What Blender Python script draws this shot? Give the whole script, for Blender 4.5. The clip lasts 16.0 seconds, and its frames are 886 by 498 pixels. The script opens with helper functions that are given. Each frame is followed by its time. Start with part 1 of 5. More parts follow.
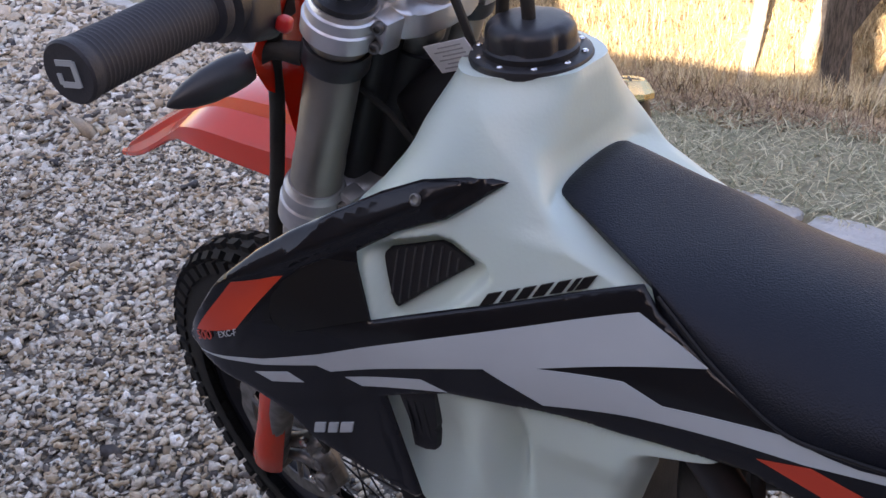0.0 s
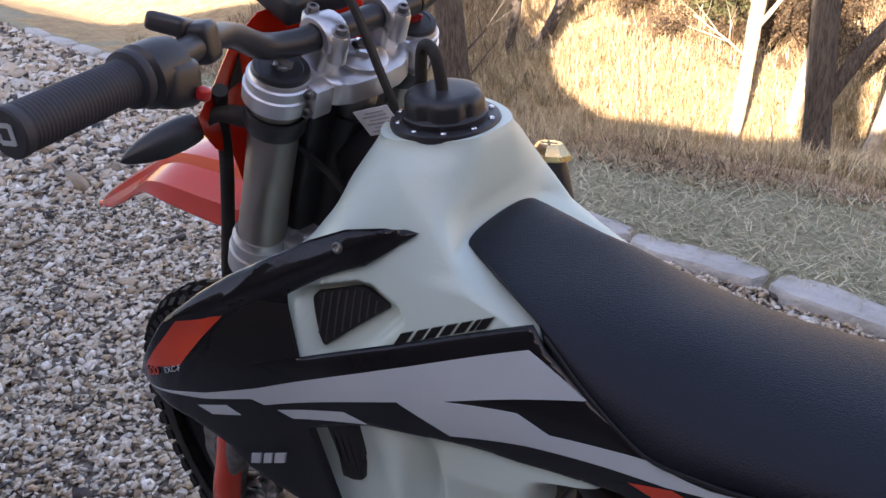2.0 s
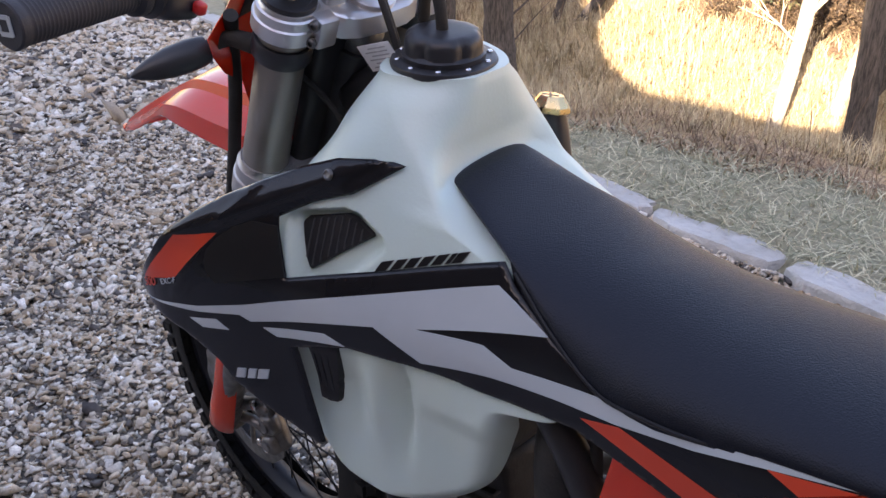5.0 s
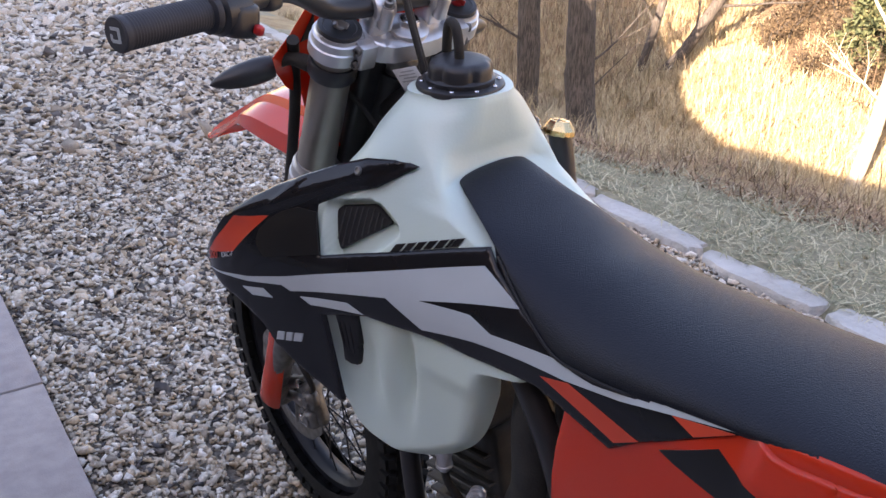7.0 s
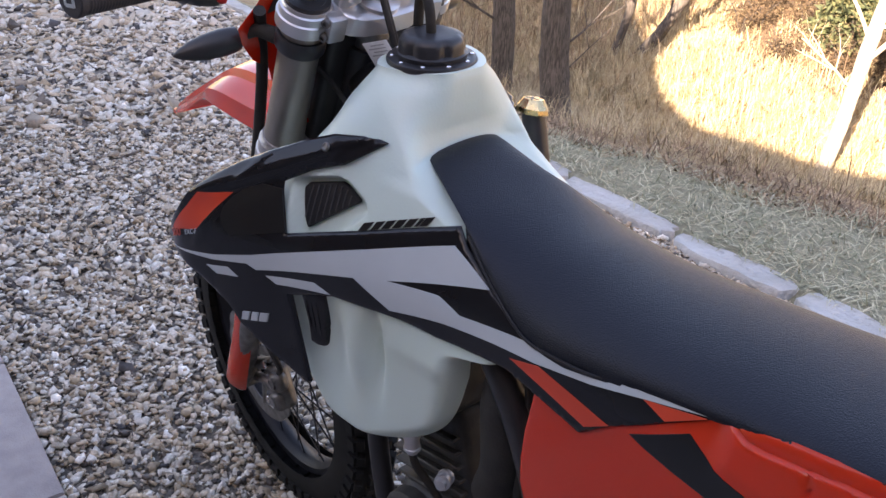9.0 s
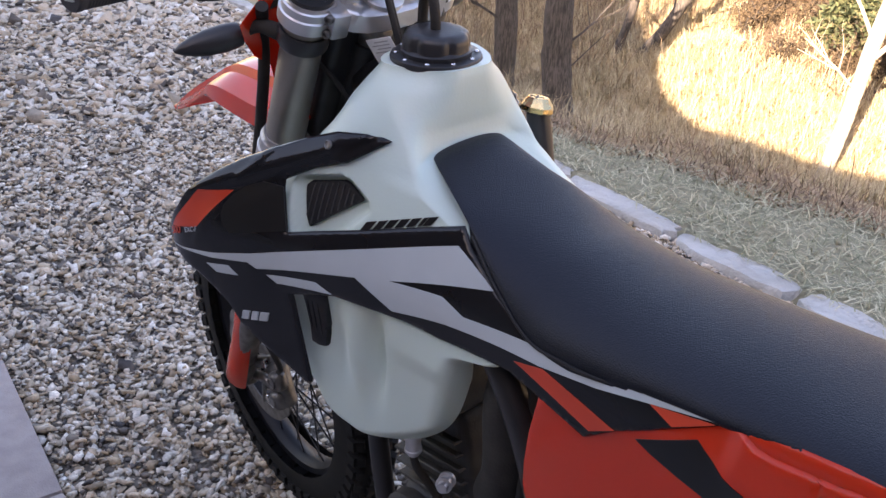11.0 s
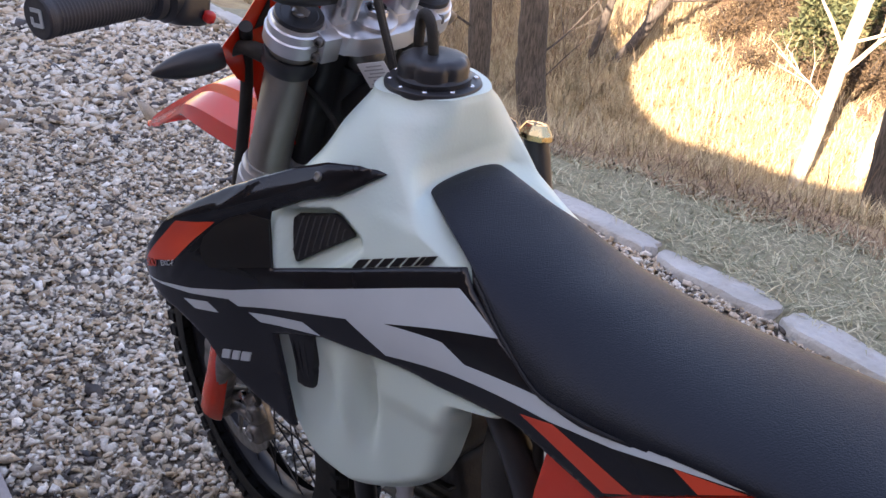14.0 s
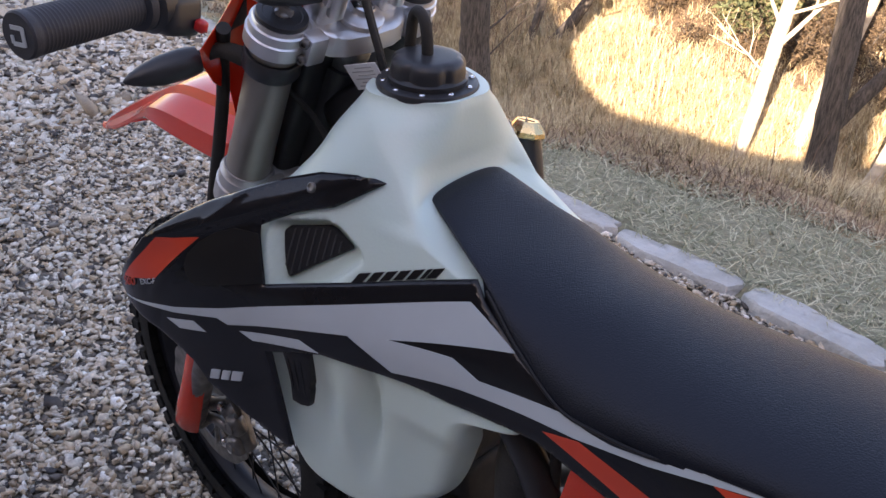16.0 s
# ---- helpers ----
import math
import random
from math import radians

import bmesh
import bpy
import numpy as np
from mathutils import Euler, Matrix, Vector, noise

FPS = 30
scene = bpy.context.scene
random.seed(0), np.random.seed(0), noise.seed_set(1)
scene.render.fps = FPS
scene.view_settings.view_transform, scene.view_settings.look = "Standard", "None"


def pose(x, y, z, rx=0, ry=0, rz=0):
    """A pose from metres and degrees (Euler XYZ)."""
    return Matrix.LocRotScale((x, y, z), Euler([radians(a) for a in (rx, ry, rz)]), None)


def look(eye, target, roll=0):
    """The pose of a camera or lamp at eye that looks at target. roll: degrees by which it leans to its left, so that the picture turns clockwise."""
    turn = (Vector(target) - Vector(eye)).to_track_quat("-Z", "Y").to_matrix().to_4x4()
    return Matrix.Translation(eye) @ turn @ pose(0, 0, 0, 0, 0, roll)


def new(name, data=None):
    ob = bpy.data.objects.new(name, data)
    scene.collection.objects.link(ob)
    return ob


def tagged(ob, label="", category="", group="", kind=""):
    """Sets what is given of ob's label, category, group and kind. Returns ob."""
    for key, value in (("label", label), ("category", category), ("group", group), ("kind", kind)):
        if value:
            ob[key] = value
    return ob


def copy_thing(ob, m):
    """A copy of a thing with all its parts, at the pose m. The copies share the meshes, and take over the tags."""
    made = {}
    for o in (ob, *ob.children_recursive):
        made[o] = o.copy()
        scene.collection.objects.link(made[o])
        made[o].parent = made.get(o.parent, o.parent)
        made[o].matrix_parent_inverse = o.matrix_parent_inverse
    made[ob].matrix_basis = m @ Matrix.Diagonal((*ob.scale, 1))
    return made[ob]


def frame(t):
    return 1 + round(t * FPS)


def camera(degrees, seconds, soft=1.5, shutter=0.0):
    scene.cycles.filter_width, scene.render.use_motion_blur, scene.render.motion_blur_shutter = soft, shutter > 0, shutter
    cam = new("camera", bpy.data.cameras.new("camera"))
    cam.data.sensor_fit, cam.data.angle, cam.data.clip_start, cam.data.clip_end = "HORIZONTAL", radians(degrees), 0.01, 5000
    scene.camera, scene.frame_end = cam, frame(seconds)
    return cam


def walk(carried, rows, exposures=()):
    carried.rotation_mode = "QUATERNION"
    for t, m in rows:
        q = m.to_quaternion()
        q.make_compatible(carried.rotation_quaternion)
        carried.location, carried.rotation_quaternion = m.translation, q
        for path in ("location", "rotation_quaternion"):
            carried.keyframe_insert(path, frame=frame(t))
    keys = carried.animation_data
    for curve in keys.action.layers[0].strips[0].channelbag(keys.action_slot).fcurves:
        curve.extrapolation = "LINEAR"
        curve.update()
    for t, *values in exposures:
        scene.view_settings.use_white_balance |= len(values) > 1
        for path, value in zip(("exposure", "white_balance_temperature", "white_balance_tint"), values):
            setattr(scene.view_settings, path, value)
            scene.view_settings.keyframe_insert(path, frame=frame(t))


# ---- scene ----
cam = camera(53.9, 16.0)
PATH = [
    (0, (0.082, 0.174, 1.385), (-0.037, 1.926, 0.427), -3.9),
    (0.5, (0.144, 0.108, 1.358), (-0.079, 1.837, 0.377), -1.8),
    (1, (0.136, 0.108, 1.389), (-0.015, 1.88, 0.474), -1.2),
    (1.5, (0.148, 0.1, 1.408), (0.03, 1.9, 0.544), -2.1),
    (2, (0.168, 0.092, 1.411), (0.053, 1.904, 0.572), -3.0),
    (2.5, (0.169, 0.088, 1.411), (0.081, 1.896, 0.56), -2.5),
    (3, (0.168, 0.087, 1.406), (0.081, 1.879, 0.522), -2.4),
    (3.2, (0.166, 0.09, 1.398), (0.076, 1.874, 0.5), -2.4),
    (5.3, (0.254, 0.032, 1.396), (0.023, 1.797, 0.485), 2.2),
    (5.5, (0.289, -0.013, 1.409), (-0.007, 1.745, 0.503), 2.1),
    (6, (0.326, -0.088, 1.422), (-0.034, 1.677, 0.553), 1.6),
    (6.5, (0.334, -0.117, 1.427), (-0.029, 1.663, 0.59), 2.0),
    (7, (0.34, -0.129, 1.427), (-0.036, 1.651, 0.596), 2.2),
    (7.5, (0.343, -0.132, 1.43), (-0.026, 1.653, 0.607), 2.7),
    (8, (0.345, -0.128, 1.42), (0.003, 1.656, 0.583), 3.3),
    (8.5, (0.344, -0.12, 1.417), (0.021, 1.658, 0.561), 3.4),
    (9, (0.34, -0.107, 1.414), (0.03, 1.669, 0.548), 3.6),
    (11.5, (0.334, -0.089, 1.41), (0.023, 1.685, 0.539), 4.0),
    (12, (0.335, -0.081, 1.415), (0.026, 1.696, 0.551), 3.7),
    (12.5, (0.334, -0.076, 1.414), (0.027, 1.705, 0.557), 3.8),
    (13, (0.334, -0.071, 1.418), (0.031, 1.715, 0.57), 4.0),
    (13.5, (0.324, -0.06, 1.415), (0.034, 1.732, 0.574), 4.1),
    (14, (0.287, -0.025, 1.414), (0.043, 1.767, 0.56), 5.1),
    (14.5, (0.239, 0.014, 1.411), (0.063, 1.802, 0.533), 5.8),
    (15, (0.215, 0.025, 1.421), (0.088, 1.814, 0.537), 5.6),
    (15.5, (0.206, 0.022, 1.419), (0.086, 1.811, 0.533), 5.0),
    (16, (0.213, 0.019, 1.421), (0.103, 1.808, 0.533), 4.7),
]
walk(cam, [(t, look(eye, target, roll)) for t, eye, target, roll in PATH], [(0.0, 2.64, 7750, 28), (0.5, 3.11, 7750, 28), (1.0, 3.11, 7750, 28), (1.6, 2.66, 7750, 28), (2.2, 2.51, 7750, 28), (3.0, 2.51, 7750, 28), (6.0, 2.88, 7750, 28), (13.0, 2.86, 7750, 28), (14.5, 2.76, 7750, 28), (16.0, 2.61, 7750, 28)])

# ---- world, sun and sky ----
SUN_ELEV, SUN_TURN = 23.0, 20.0      # height of the sun; the way its light travels, degrees clockwise from +y
world = bpy.data.worlds.new("sky")
scene.world = world
world.use_nodes = True
wn = world.node_tree
sky = wn.nodes.new("ShaderNodeTexSky")
sky.sky_type = "NISHITA"
sky.sun_disc = False
sky.sun_elevation = radians(SUN_ELEV)
sky.sun_rotation = radians(180 + SUN_TURN)
sky.air_density, sky.dust_density, sky.ozone_density = 1.0, 1.5, 1.0
wn.links.new(sky.outputs[0], wn.nodes["Background"].inputs[0])
wn.nodes["Background"].inputs[1].default_value = 0.10
sun_data = bpy.data.lights.new("sun", "SUN")
sun_data.energy, sun_data.angle, sun_data.color = 5.0, radians(0.5), (1.0, 0.92, 0.75)
sun = new("sun", sun_data)
sa, se = radians(SUN_TURN), radians(SUN_ELEV)
sun_way = Vector((math.sin(sa) * math.cos(se), math.cos(sa) * math.cos(se), -math.sin(se)))
sun.matrix_world = look((0, -20, 20), Vector((0, -20, 20)) + sun_way)

# ---- materials ----
def material(name, base, rough=0.5, metal=0.0, second=None, scale=20.0, bump=0.0, bump_scale=200.0, spec=0.5,
             rough2=None, coat=0.0, detail=6.0, object_space=True):
    """A surface of one or two colours mixed by noise, with uneven gloss and a fine relief."""
    m = bpy.data.materials.new(name)
    m.use_nodes = True
    nt = m.node_tree
    b = nt.nodes["Principled BSDF"]
    b.inputs["Base Color"].default_value = (*base, 1)
    b.inputs["Roughness"].default_value = rough
    b.inputs["Metallic"].default_value = metal
    b.inputs["Specular IOR Level"].default_value = spec
    b.inputs["Coat Weight"].default_value = coat
    b.inputs["Coat Roughness"].default_value = 0.08
    co = nt.nodes.new("ShaderNodeTexCoord")
    n1 = nt.nodes.new("ShaderNodeTexNoise")
    n1.inputs["Scale"].default_value, n1.inputs["Detail"].default_value = scale, detail
    nt.links.new(co.outputs["Object"], n1.inputs["Vector"])
    if second:
        mix = nt.nodes.new("ShaderNodeMix")
        mix.data_type = "RGBA"
        mix.inputs[6].default_value, mix.inputs[7].default_value = (*base, 1), (*second, 1)
        ramp = nt.nodes.new("ShaderNodeMapRange")
        ramp.inputs[1].default_value, ramp.inputs[2].default_value = 0.35, 0.68
        nt.links.new(n1.outputs[0], ramp.inputs[0])
        nt.links.new(ramp.outputs[0], mix.inputs[0])
        nt.links.new(mix.outputs[2], b.inputs["Base Color"])
    if rough2 is not None:
        rr = nt.nodes.new("ShaderNodeMapRange")
        rr.inputs[1].default_value, rr.inputs[2].default_value = 0.3, 0.7
        rr.inputs[3].default_value, rr.inputs[4].default_value = rough, rough2
        nt.links.new(n1.outputs[0], rr.inputs[0])
        nt.links.new(rr.outputs[0], b.inputs["Roughness"])
    if bump:
        n2 = nt.nodes.new("ShaderNodeTexNoise")
        n2.inputs["Scale"].default_value, n2.inputs["Detail"].default_value = bump_scale, 3.0
        nt.links.new(co.outputs["Object"], n2.inputs["Vector"])
        bp = nt.nodes.new("ShaderNodeBump")
        bp.inputs["Strength"].default_value, bp.inputs["Distance"].default_value = bump, 1.0 / bump_scale
        nt.links.new(n2.outputs[0], bp.inputs["Height"])
        nt.links.new(bp.outputs[0], b.inputs["Normal"])
    return m


def island_colours(name, stops, rough=0.75, per="Random Per Island", grain=60.0):
    """Each piece takes its own colour from a ramp, with a finer noise on top."""
    m = bpy.data.materials.new(name)
    m.use_nodes = True
    nt = m.node_tree
    b = nt.nodes["Principled BSDF"]
    b.inputs["Roughness"].default_value = rough
    geo = nt.nodes.new("ShaderNodeNewGeometry")
    ramp = nt.nodes.new("ShaderNodeValToRGB")
    ramp.color_ramp.interpolation = "LINEAR"
    els = ramp.color_ramp.elements
    while len(els) < len(stops):
        els.new(0.5)
    for e, (p, c) in zip(els, stops):
        e.position, e.color = p, (*c, 1)
    nt.links.new(geo.outputs[per], ramp.inputs[0])
    co = nt.nodes.new("ShaderNodeTexCoord")
    nz = nt.nodes.new("ShaderNodeTexNoise")
    nz.inputs["Scale"].default_value, nz.inputs["Detail"].default_value = grain, 4.0
    nt.links.new(co.outputs["Object"], nz.inputs["Vector"])
    mr = nt.nodes.new("ShaderNodeMapRange")
    mr.inputs[1].default_value, mr.inputs[2].default_value = 0.25, 0.75
    mr.inputs[3].default_value, mr.inputs[4].default_value = 0.68, 1.22
    nt.links.new(nz.outputs[0], mr.inputs[0])
    mix = nt.nodes.new("ShaderNodeMix")
    mix.data_type, mix.blend_type = "RGBA", "MULTIPLY"
    mix.inputs[0].default_value = 1.0
    nt.links.new(ramp.outputs[0], mix.inputs[6])
    nt.links.new(mr.outputs[0], mix.inputs[7])
    nt.links.new(mix.outputs[2], b.inputs["Base Color"])
    return m


M_GLOSS = material("gloss_black_plastic", (0.008, 0.008, 0.010), 0.07, second=(0.011, 0.011, 0.013), scale=9, rough2=0.13, spec=0.3, bump=0.008, bump_scale=60)
M_INSET = material("matte_black_plastic", (0.011, 0.011, 0.013), 0.45, second=(0.015, 0.015, 0.017), spec=0.3, scale=14, bump=0.15, bump_scale=900)
M_SATIN = material("satin_black_plastic", (0.019, 0.020, 0.024), 0.4, second=(0.027, 0.028, 0.032), spec=0.45, scale=18, bump=0.1, bump_scale=500)
M_RUBBER = material("black_rubber", (0.015, 0.0145, 0.014), 0.75, spec=0.4, second=(0.030, 0.028, 0.025), scale=25, bump=0.25, bump_scale=300)
M_TYRE = material("tyre_rubber", (0.008, 0.0082, 0.009), 0.8, spec=0.25, second=(0.013, 0.013, 0.013), scale=25, bump=0.25, bump_scale=300)
M_GRIP = material("grip_rubber", (0.024, 0.026, 0.034), 0.62, spec=0.45, second=(0.031, 0.033, 0.042), scale=40, bump=0.3, bump_scale=700)
M_SEAT = material("seat_vinyl", (0.0026, 0.0028, 0.0060), 0.40, second=(0.0030, 0.0036, 0.0068), spec=0.40, scale=7, bump=0.55, bump_scale=640, rough2=0.48)
M_SEAT.node_tree.nodes["Principled BSDF"].inputs["Specular Tint"].default_value = (0.78, 0.85, 1.0, 1.0)
M_ORANGE = material("orange_plastic", (0.62, 0.040, 0.014), 0.08, spec=0.4, second=(0.57, 0.035, 0.012), scale=6, rough2=0.15, bump=0.02, bump_scale=80)
b = M_ORANGE.node_tree.nodes["Principled BSDF"]
b.inputs["Subsurface Weight"].default_value = 0.35
b.inputs["Subsurface Radius"].default_value = (1.0, 0.12, 0.04)
b.inputs["Subsurface Scale"].default_value = 0.008
M_DECAL_W = material("white_film", (0.445, 0.495, 0.52), 0.36, second=(0.415, 0.46, 0.485), scale=12)
M_DECAL_R = material("red_film", (0.60, 0.055, 0.022), 0.35, second=(0.55, 0.048, 0.02), scale=12)
M_DECAL_K = material("black_film", (0.007, 0.007, 0.008), 0.3, spec=0.4, second=(0.010, 0.010, 0.011), scale=12)
M_ALLOY = material("cast_alloy", (0.50, 0.50, 0.51), 0.40, 0.75, second=(0.40, 0.40, 0.41), scale=30, rough2=0.5, bump=0.1, bump_scale=500)
M_CLAMP = material("machined_alloy", (0.64, 0.64, 0.655), 0.34, 0.85, second=(0.57, 0.57, 0.585), scale=26, rough2=0.42, bump=0.06, bump_scale=400)
M_FORK = material("anodised_fork_tube", (0.32, 0.297, 0.272), 0.36, 0.8, second=(0.27, 0.25, 0.228), scale=14, rough2=0.45)
M_CHROME = material("chromed_steel", (0.75, 0.75, 0.76), 0.14, 1.0, second=(0.65, 0.65, 0.66), scale=40, rough2=0.25)
M_STEEL = material("dull_steel", (0.24, 0.235, 0.23), 0.40, 0.9, second=(0.15, 0.145, 0.14), scale=50, rough2=0.6)
M_ENGINE = material("dark_cast_engine", (0.030, 0.029, 0.029), 0.50, 0.3, spec=0.4, second=(0.052, 0.050, 0.047), scale=30, bump=0.2, bump_scale=300)
M_FRAME = material("dark_frame_paint", (0.018, 0.018, 0.021), 0.40, spec=0.4, second=(0.027, 0.026, 0.028), scale=20)
M_RIM = material("dark_anodised_rim", (0.008, 0.009, 0.012), 0.40, spec=0.22, second=(0.012, 0.013, 0.017), scale=30, rough2=0.5)
M_PRINT = material("grey_print", (0.42, 0.43, 0.46), 0.5, second=(0.36, 0.37, 0.40), scale=60)
M_RIB = material("grey_rib_plastic", (0.055, 0.055, 0.058), 0.45, second=(0.04, 0.04, 0.043), scale=20)
M_GOLD = material("gold_anodised_metal", (0.80, 0.62, 0.34), 0.18, 1.0, second=(0.70, 0.52, 0.26), scale=60, rough2=0.35)
M_RED = material("red_switch", (0.5, 0.02, 0.02), 0.4, second=(0.42, 0.015, 0.015), scale=30)
M_LABEL = material("label_paper", (0.80, 0.81, 0.84), 0.45, second=(0.74, 0.75, 0.78), scale=40)


def tank_plastic():
    m = material("natural_tank_plastic", (0.53, 0.67, 0.645), 0.30, second=(0.545, 0.645, 0.575), scale=4.0, rough2=0.44, bump=0.06, bump_scale=260)
    b = m.node_tree.nodes["Principled BSDF"]
    b.inputs["Subsurface Weight"].default_value = 0.22
    b.inputs["Subsurface Radius"].default_value = (0.02, 0.02, 0.014)
    b.inputs["Subsurface Scale"].default_value = 0.6
    return m


M_TANK = tank_plastic()
M_GRAVEL = island_colours("gravel_stone", [(0.0, (0.045, 0.045, 0.05)), (0.12, (0.14, 0.115, 0.095)), (0.26, (0.44, 0.335, 0.22)), (0.46, (0.56, 0.50, 0.41)),
                                           (0.7, (0.67, 0.64, 0.585)), (0.86, (0.53, 0.41, 0.285)), (1.0, (0.88, 0.86, 0.81))], 0.62, grain=140.0)
M_BED = material("gravel_bed", (0.09, 0.08, 0.068), 0.9, second=(0.24, 0.215, 0.185), scale=60, bump=0.8, bump_scale=45)
M_PAVER = material("mauve_paver", (0.35, 0.318, 0.312), 0.85, second=(0.28, 0.252, 0.25), scale=22, bump=0.35, bump_scale=240)
M_FLAG = material("pale_flagstone", (0.46, 0.465, 0.46), 0.8, second=(0.36, 0.36, 0.345), scale=9, bump=0.6, bump_scale=40)
M_SOIL = material("lawn_soil", (0.21, 0.205, 0.14), 0.95, second=(0.30, 0.285, 0.20), scale=14, bump=0.7, bump_scale=40)
M_HILL = material("dry_hill_soil", (0.40, 0.31, 0.17), 0.95, second=(0.25, 0.175, 0.095), scale=5.0, bump=0.8, bump_scale=18)
# brown soil under the brush, its colour darkened in place of shade there
M_BROWN_SHADE = material("shade_brown_soil", (0.16, 0.105, 0.062), 0.95, second=(0.09, 0.058, 0.035), scale=6, bump=0.9, bump_scale=20)
M_STRAW = island_colours("cut_lawn_straw", [(0.0, (0.14, 0.16, 0.095)), (0.4, (0.32, 0.325, 0.21)), (0.75, (0.60, 0.575, 0.41)), (1.0, (0.30, 0.245, 0.15))], 0.8)
M_DRYGRASS = island_colours("dry_grass", [(0.0, (0.15, 0.105, 0.060)), (0.25, (0.33, 0.255, 0.150)), (0.6, (0.49, 0.405, 0.245)), (0.85, (0.66, 0.58, 0.38)), (1.0, (0.24, 0.17, 0.098))], 0.75)
M_LITTER = island_colours("leaf_litter", [(0.0, (0.10, 0.064, 0.040)), (0.5, (0.235, 0.158, 0.100)), (1.0, (0.45, 0.345, 0.225))], 0.85)


def bark(name, dark, light):
    """Bark with furrows that run up the trunk."""
    m = material(name, light, 0.95, second=dark, scale=9)
    nt = m.node_tree
    b = nt.nodes["Principled BSDF"]
    co = nt.nodes.new("ShaderNodeTexCoord")
    st = nt.nodes.new("ShaderNodeVectorMath")
    st.operation = "MULTIPLY"
    st.inputs[1].default_value = (75.0, 75.0, 9.0)
    nz = nt.nodes.new("ShaderNodeTexNoise")
    nz.inputs["Scale"].default_value, nz.inputs["Detail"].default_value, nz.inputs["Roughness"].default_value = 1.0, 6.0, 0.65
    mr = nt.nodes.new("ShaderNodeMapRange")
    mr.inputs[1].default_value, mr.inputs[2].default_value = 0.38, 0.62
    mix = nt.nodes.new("ShaderNodeMix")
    mix.data_type = "RGBA"
    mix.inputs[6].default_value, mix.inputs[7].default_value = (*dark, 1), (*light, 1)
    bp = nt.nodes.new("ShaderNodeBump")
    bp.inputs["Strength"].default_value, bp.inputs["Distance"].default_value = 1.0, 0.02
    nt.links.new(co.outputs["Object"], st.inputs[0])
    nt.links.new(st.outputs[0], nz.inputs["Vector"])
    nt.links.new(nz.outputs[0], mr.inputs[0])
    nt.links.new(mr.outputs[0], mix.inputs[0])
    nt.links.new(mix.outputs[2], b.inputs["Base Color"])
    nt.links.new(nz.outputs[0], bp.inputs["Height"])
    nt.links.new(bp.outputs[0], b.inputs["Normal"])
    return m


M_BARK = bark("dark_bark", (0.028, 0.025, 0.022), (0.115, 0.098, 0.085))
M_PALEBARK = material("pale_bark", (0.45, 0.40, 0.32), 0.9, second=(0.30, 0.26, 0.2), scale=16, bump=0.6, bump_scale=40)
M_NEEDLE = island_colours("evergreen_needles", [(0.0, (0.03, 0.045, 0.02)), (0.6, (0.07, 0.085, 0.035)), (1.0, (0.14, 0.13, 0.06))], 0.8)
M_WALL = material("house_siding", (0.10, 0.07, 0.05), 0.85, second=(0.07, 0.05, 0.036), scale=5, bump=0.4, bump_scale=120)
M_ROOF = material("roof_shingle", (0.14, 0.12, 0.11), 0.9, second=(0.09, 0.08, 0.075), scale=8, bump=0.6, bump_scale=40)
# dead brown leaves; the slope's shade is put into this low colour too
M_BRUSH_SHADE = island_colours("shade_brown_brush_leaves", [(0.0, (0.032, 0.021, 0.012)), (0.5, (0.072, 0.047, 0.026)), (1.0, (0.15, 0.105, 0.06))], 0.85)

# ---- builders ----
def link(name, bm, mat, sharp=38):
    me = bpy.data.meshes.new(name)
    bmesh.ops.recalc_face_normals(bm, faces=bm.faces)
    bm.to_mesh(me)
    bm.free()
    me.polygons.foreach_set("use_smooth", [True] * len(me.polygons))
    me.set_sharp_from_angle(angle=radians(sharp))
    me.materials.append(mat)
    return new(name, me)


def part(name, bm, mat, parent, label="", sharp=38):
    ob = link(name, bm, mat, sharp)
    ob.parent = parent
    if label:
        tagged(ob, label)
    return ob


def again(ob, name, parent, m=None):
    """Another piece on the same mesh."""
    o = new(name, ob.data)
    o.parent = parent
    if m is not None:
        o.matrix_basis = m
    return o


def spline(pts, n=8):
    """A smooth line through the points."""
    p = [Vector(q) for q in pts]
    p = [2 * p[0] - p[1]] + p + [2 * p[-1] - p[-2]]
    out = []
    for i in range(1, len(p) - 2):
        a, b, c, d = p[i - 1:i + 3]
        for k in range(n):
            t = k / n
            out.append(0.5 * (2 * b + (c - a) * t + (2 * a - 5 * b + 4 * c - d) * t * t + (3 * b - a - 3 * c + d) * t ** 3))
    out.append(p[-2])
    return out


def ring_faces(bm, rings, closed=True, caps=True):
    vs = [[bm.verts.new(q) for q in r] for r in rings]
    n = len(vs[0])
    for a, b in zip(vs, vs[1:]):
        for i in range(n if closed else n - 1):
            j = (i + 1) % n
            bm.faces.new((a[i], a[j], b[j], b[i]))
    if caps:
        bm.faces.new(vs[0])
        bm.faces.new(vs[-1])
    return vs


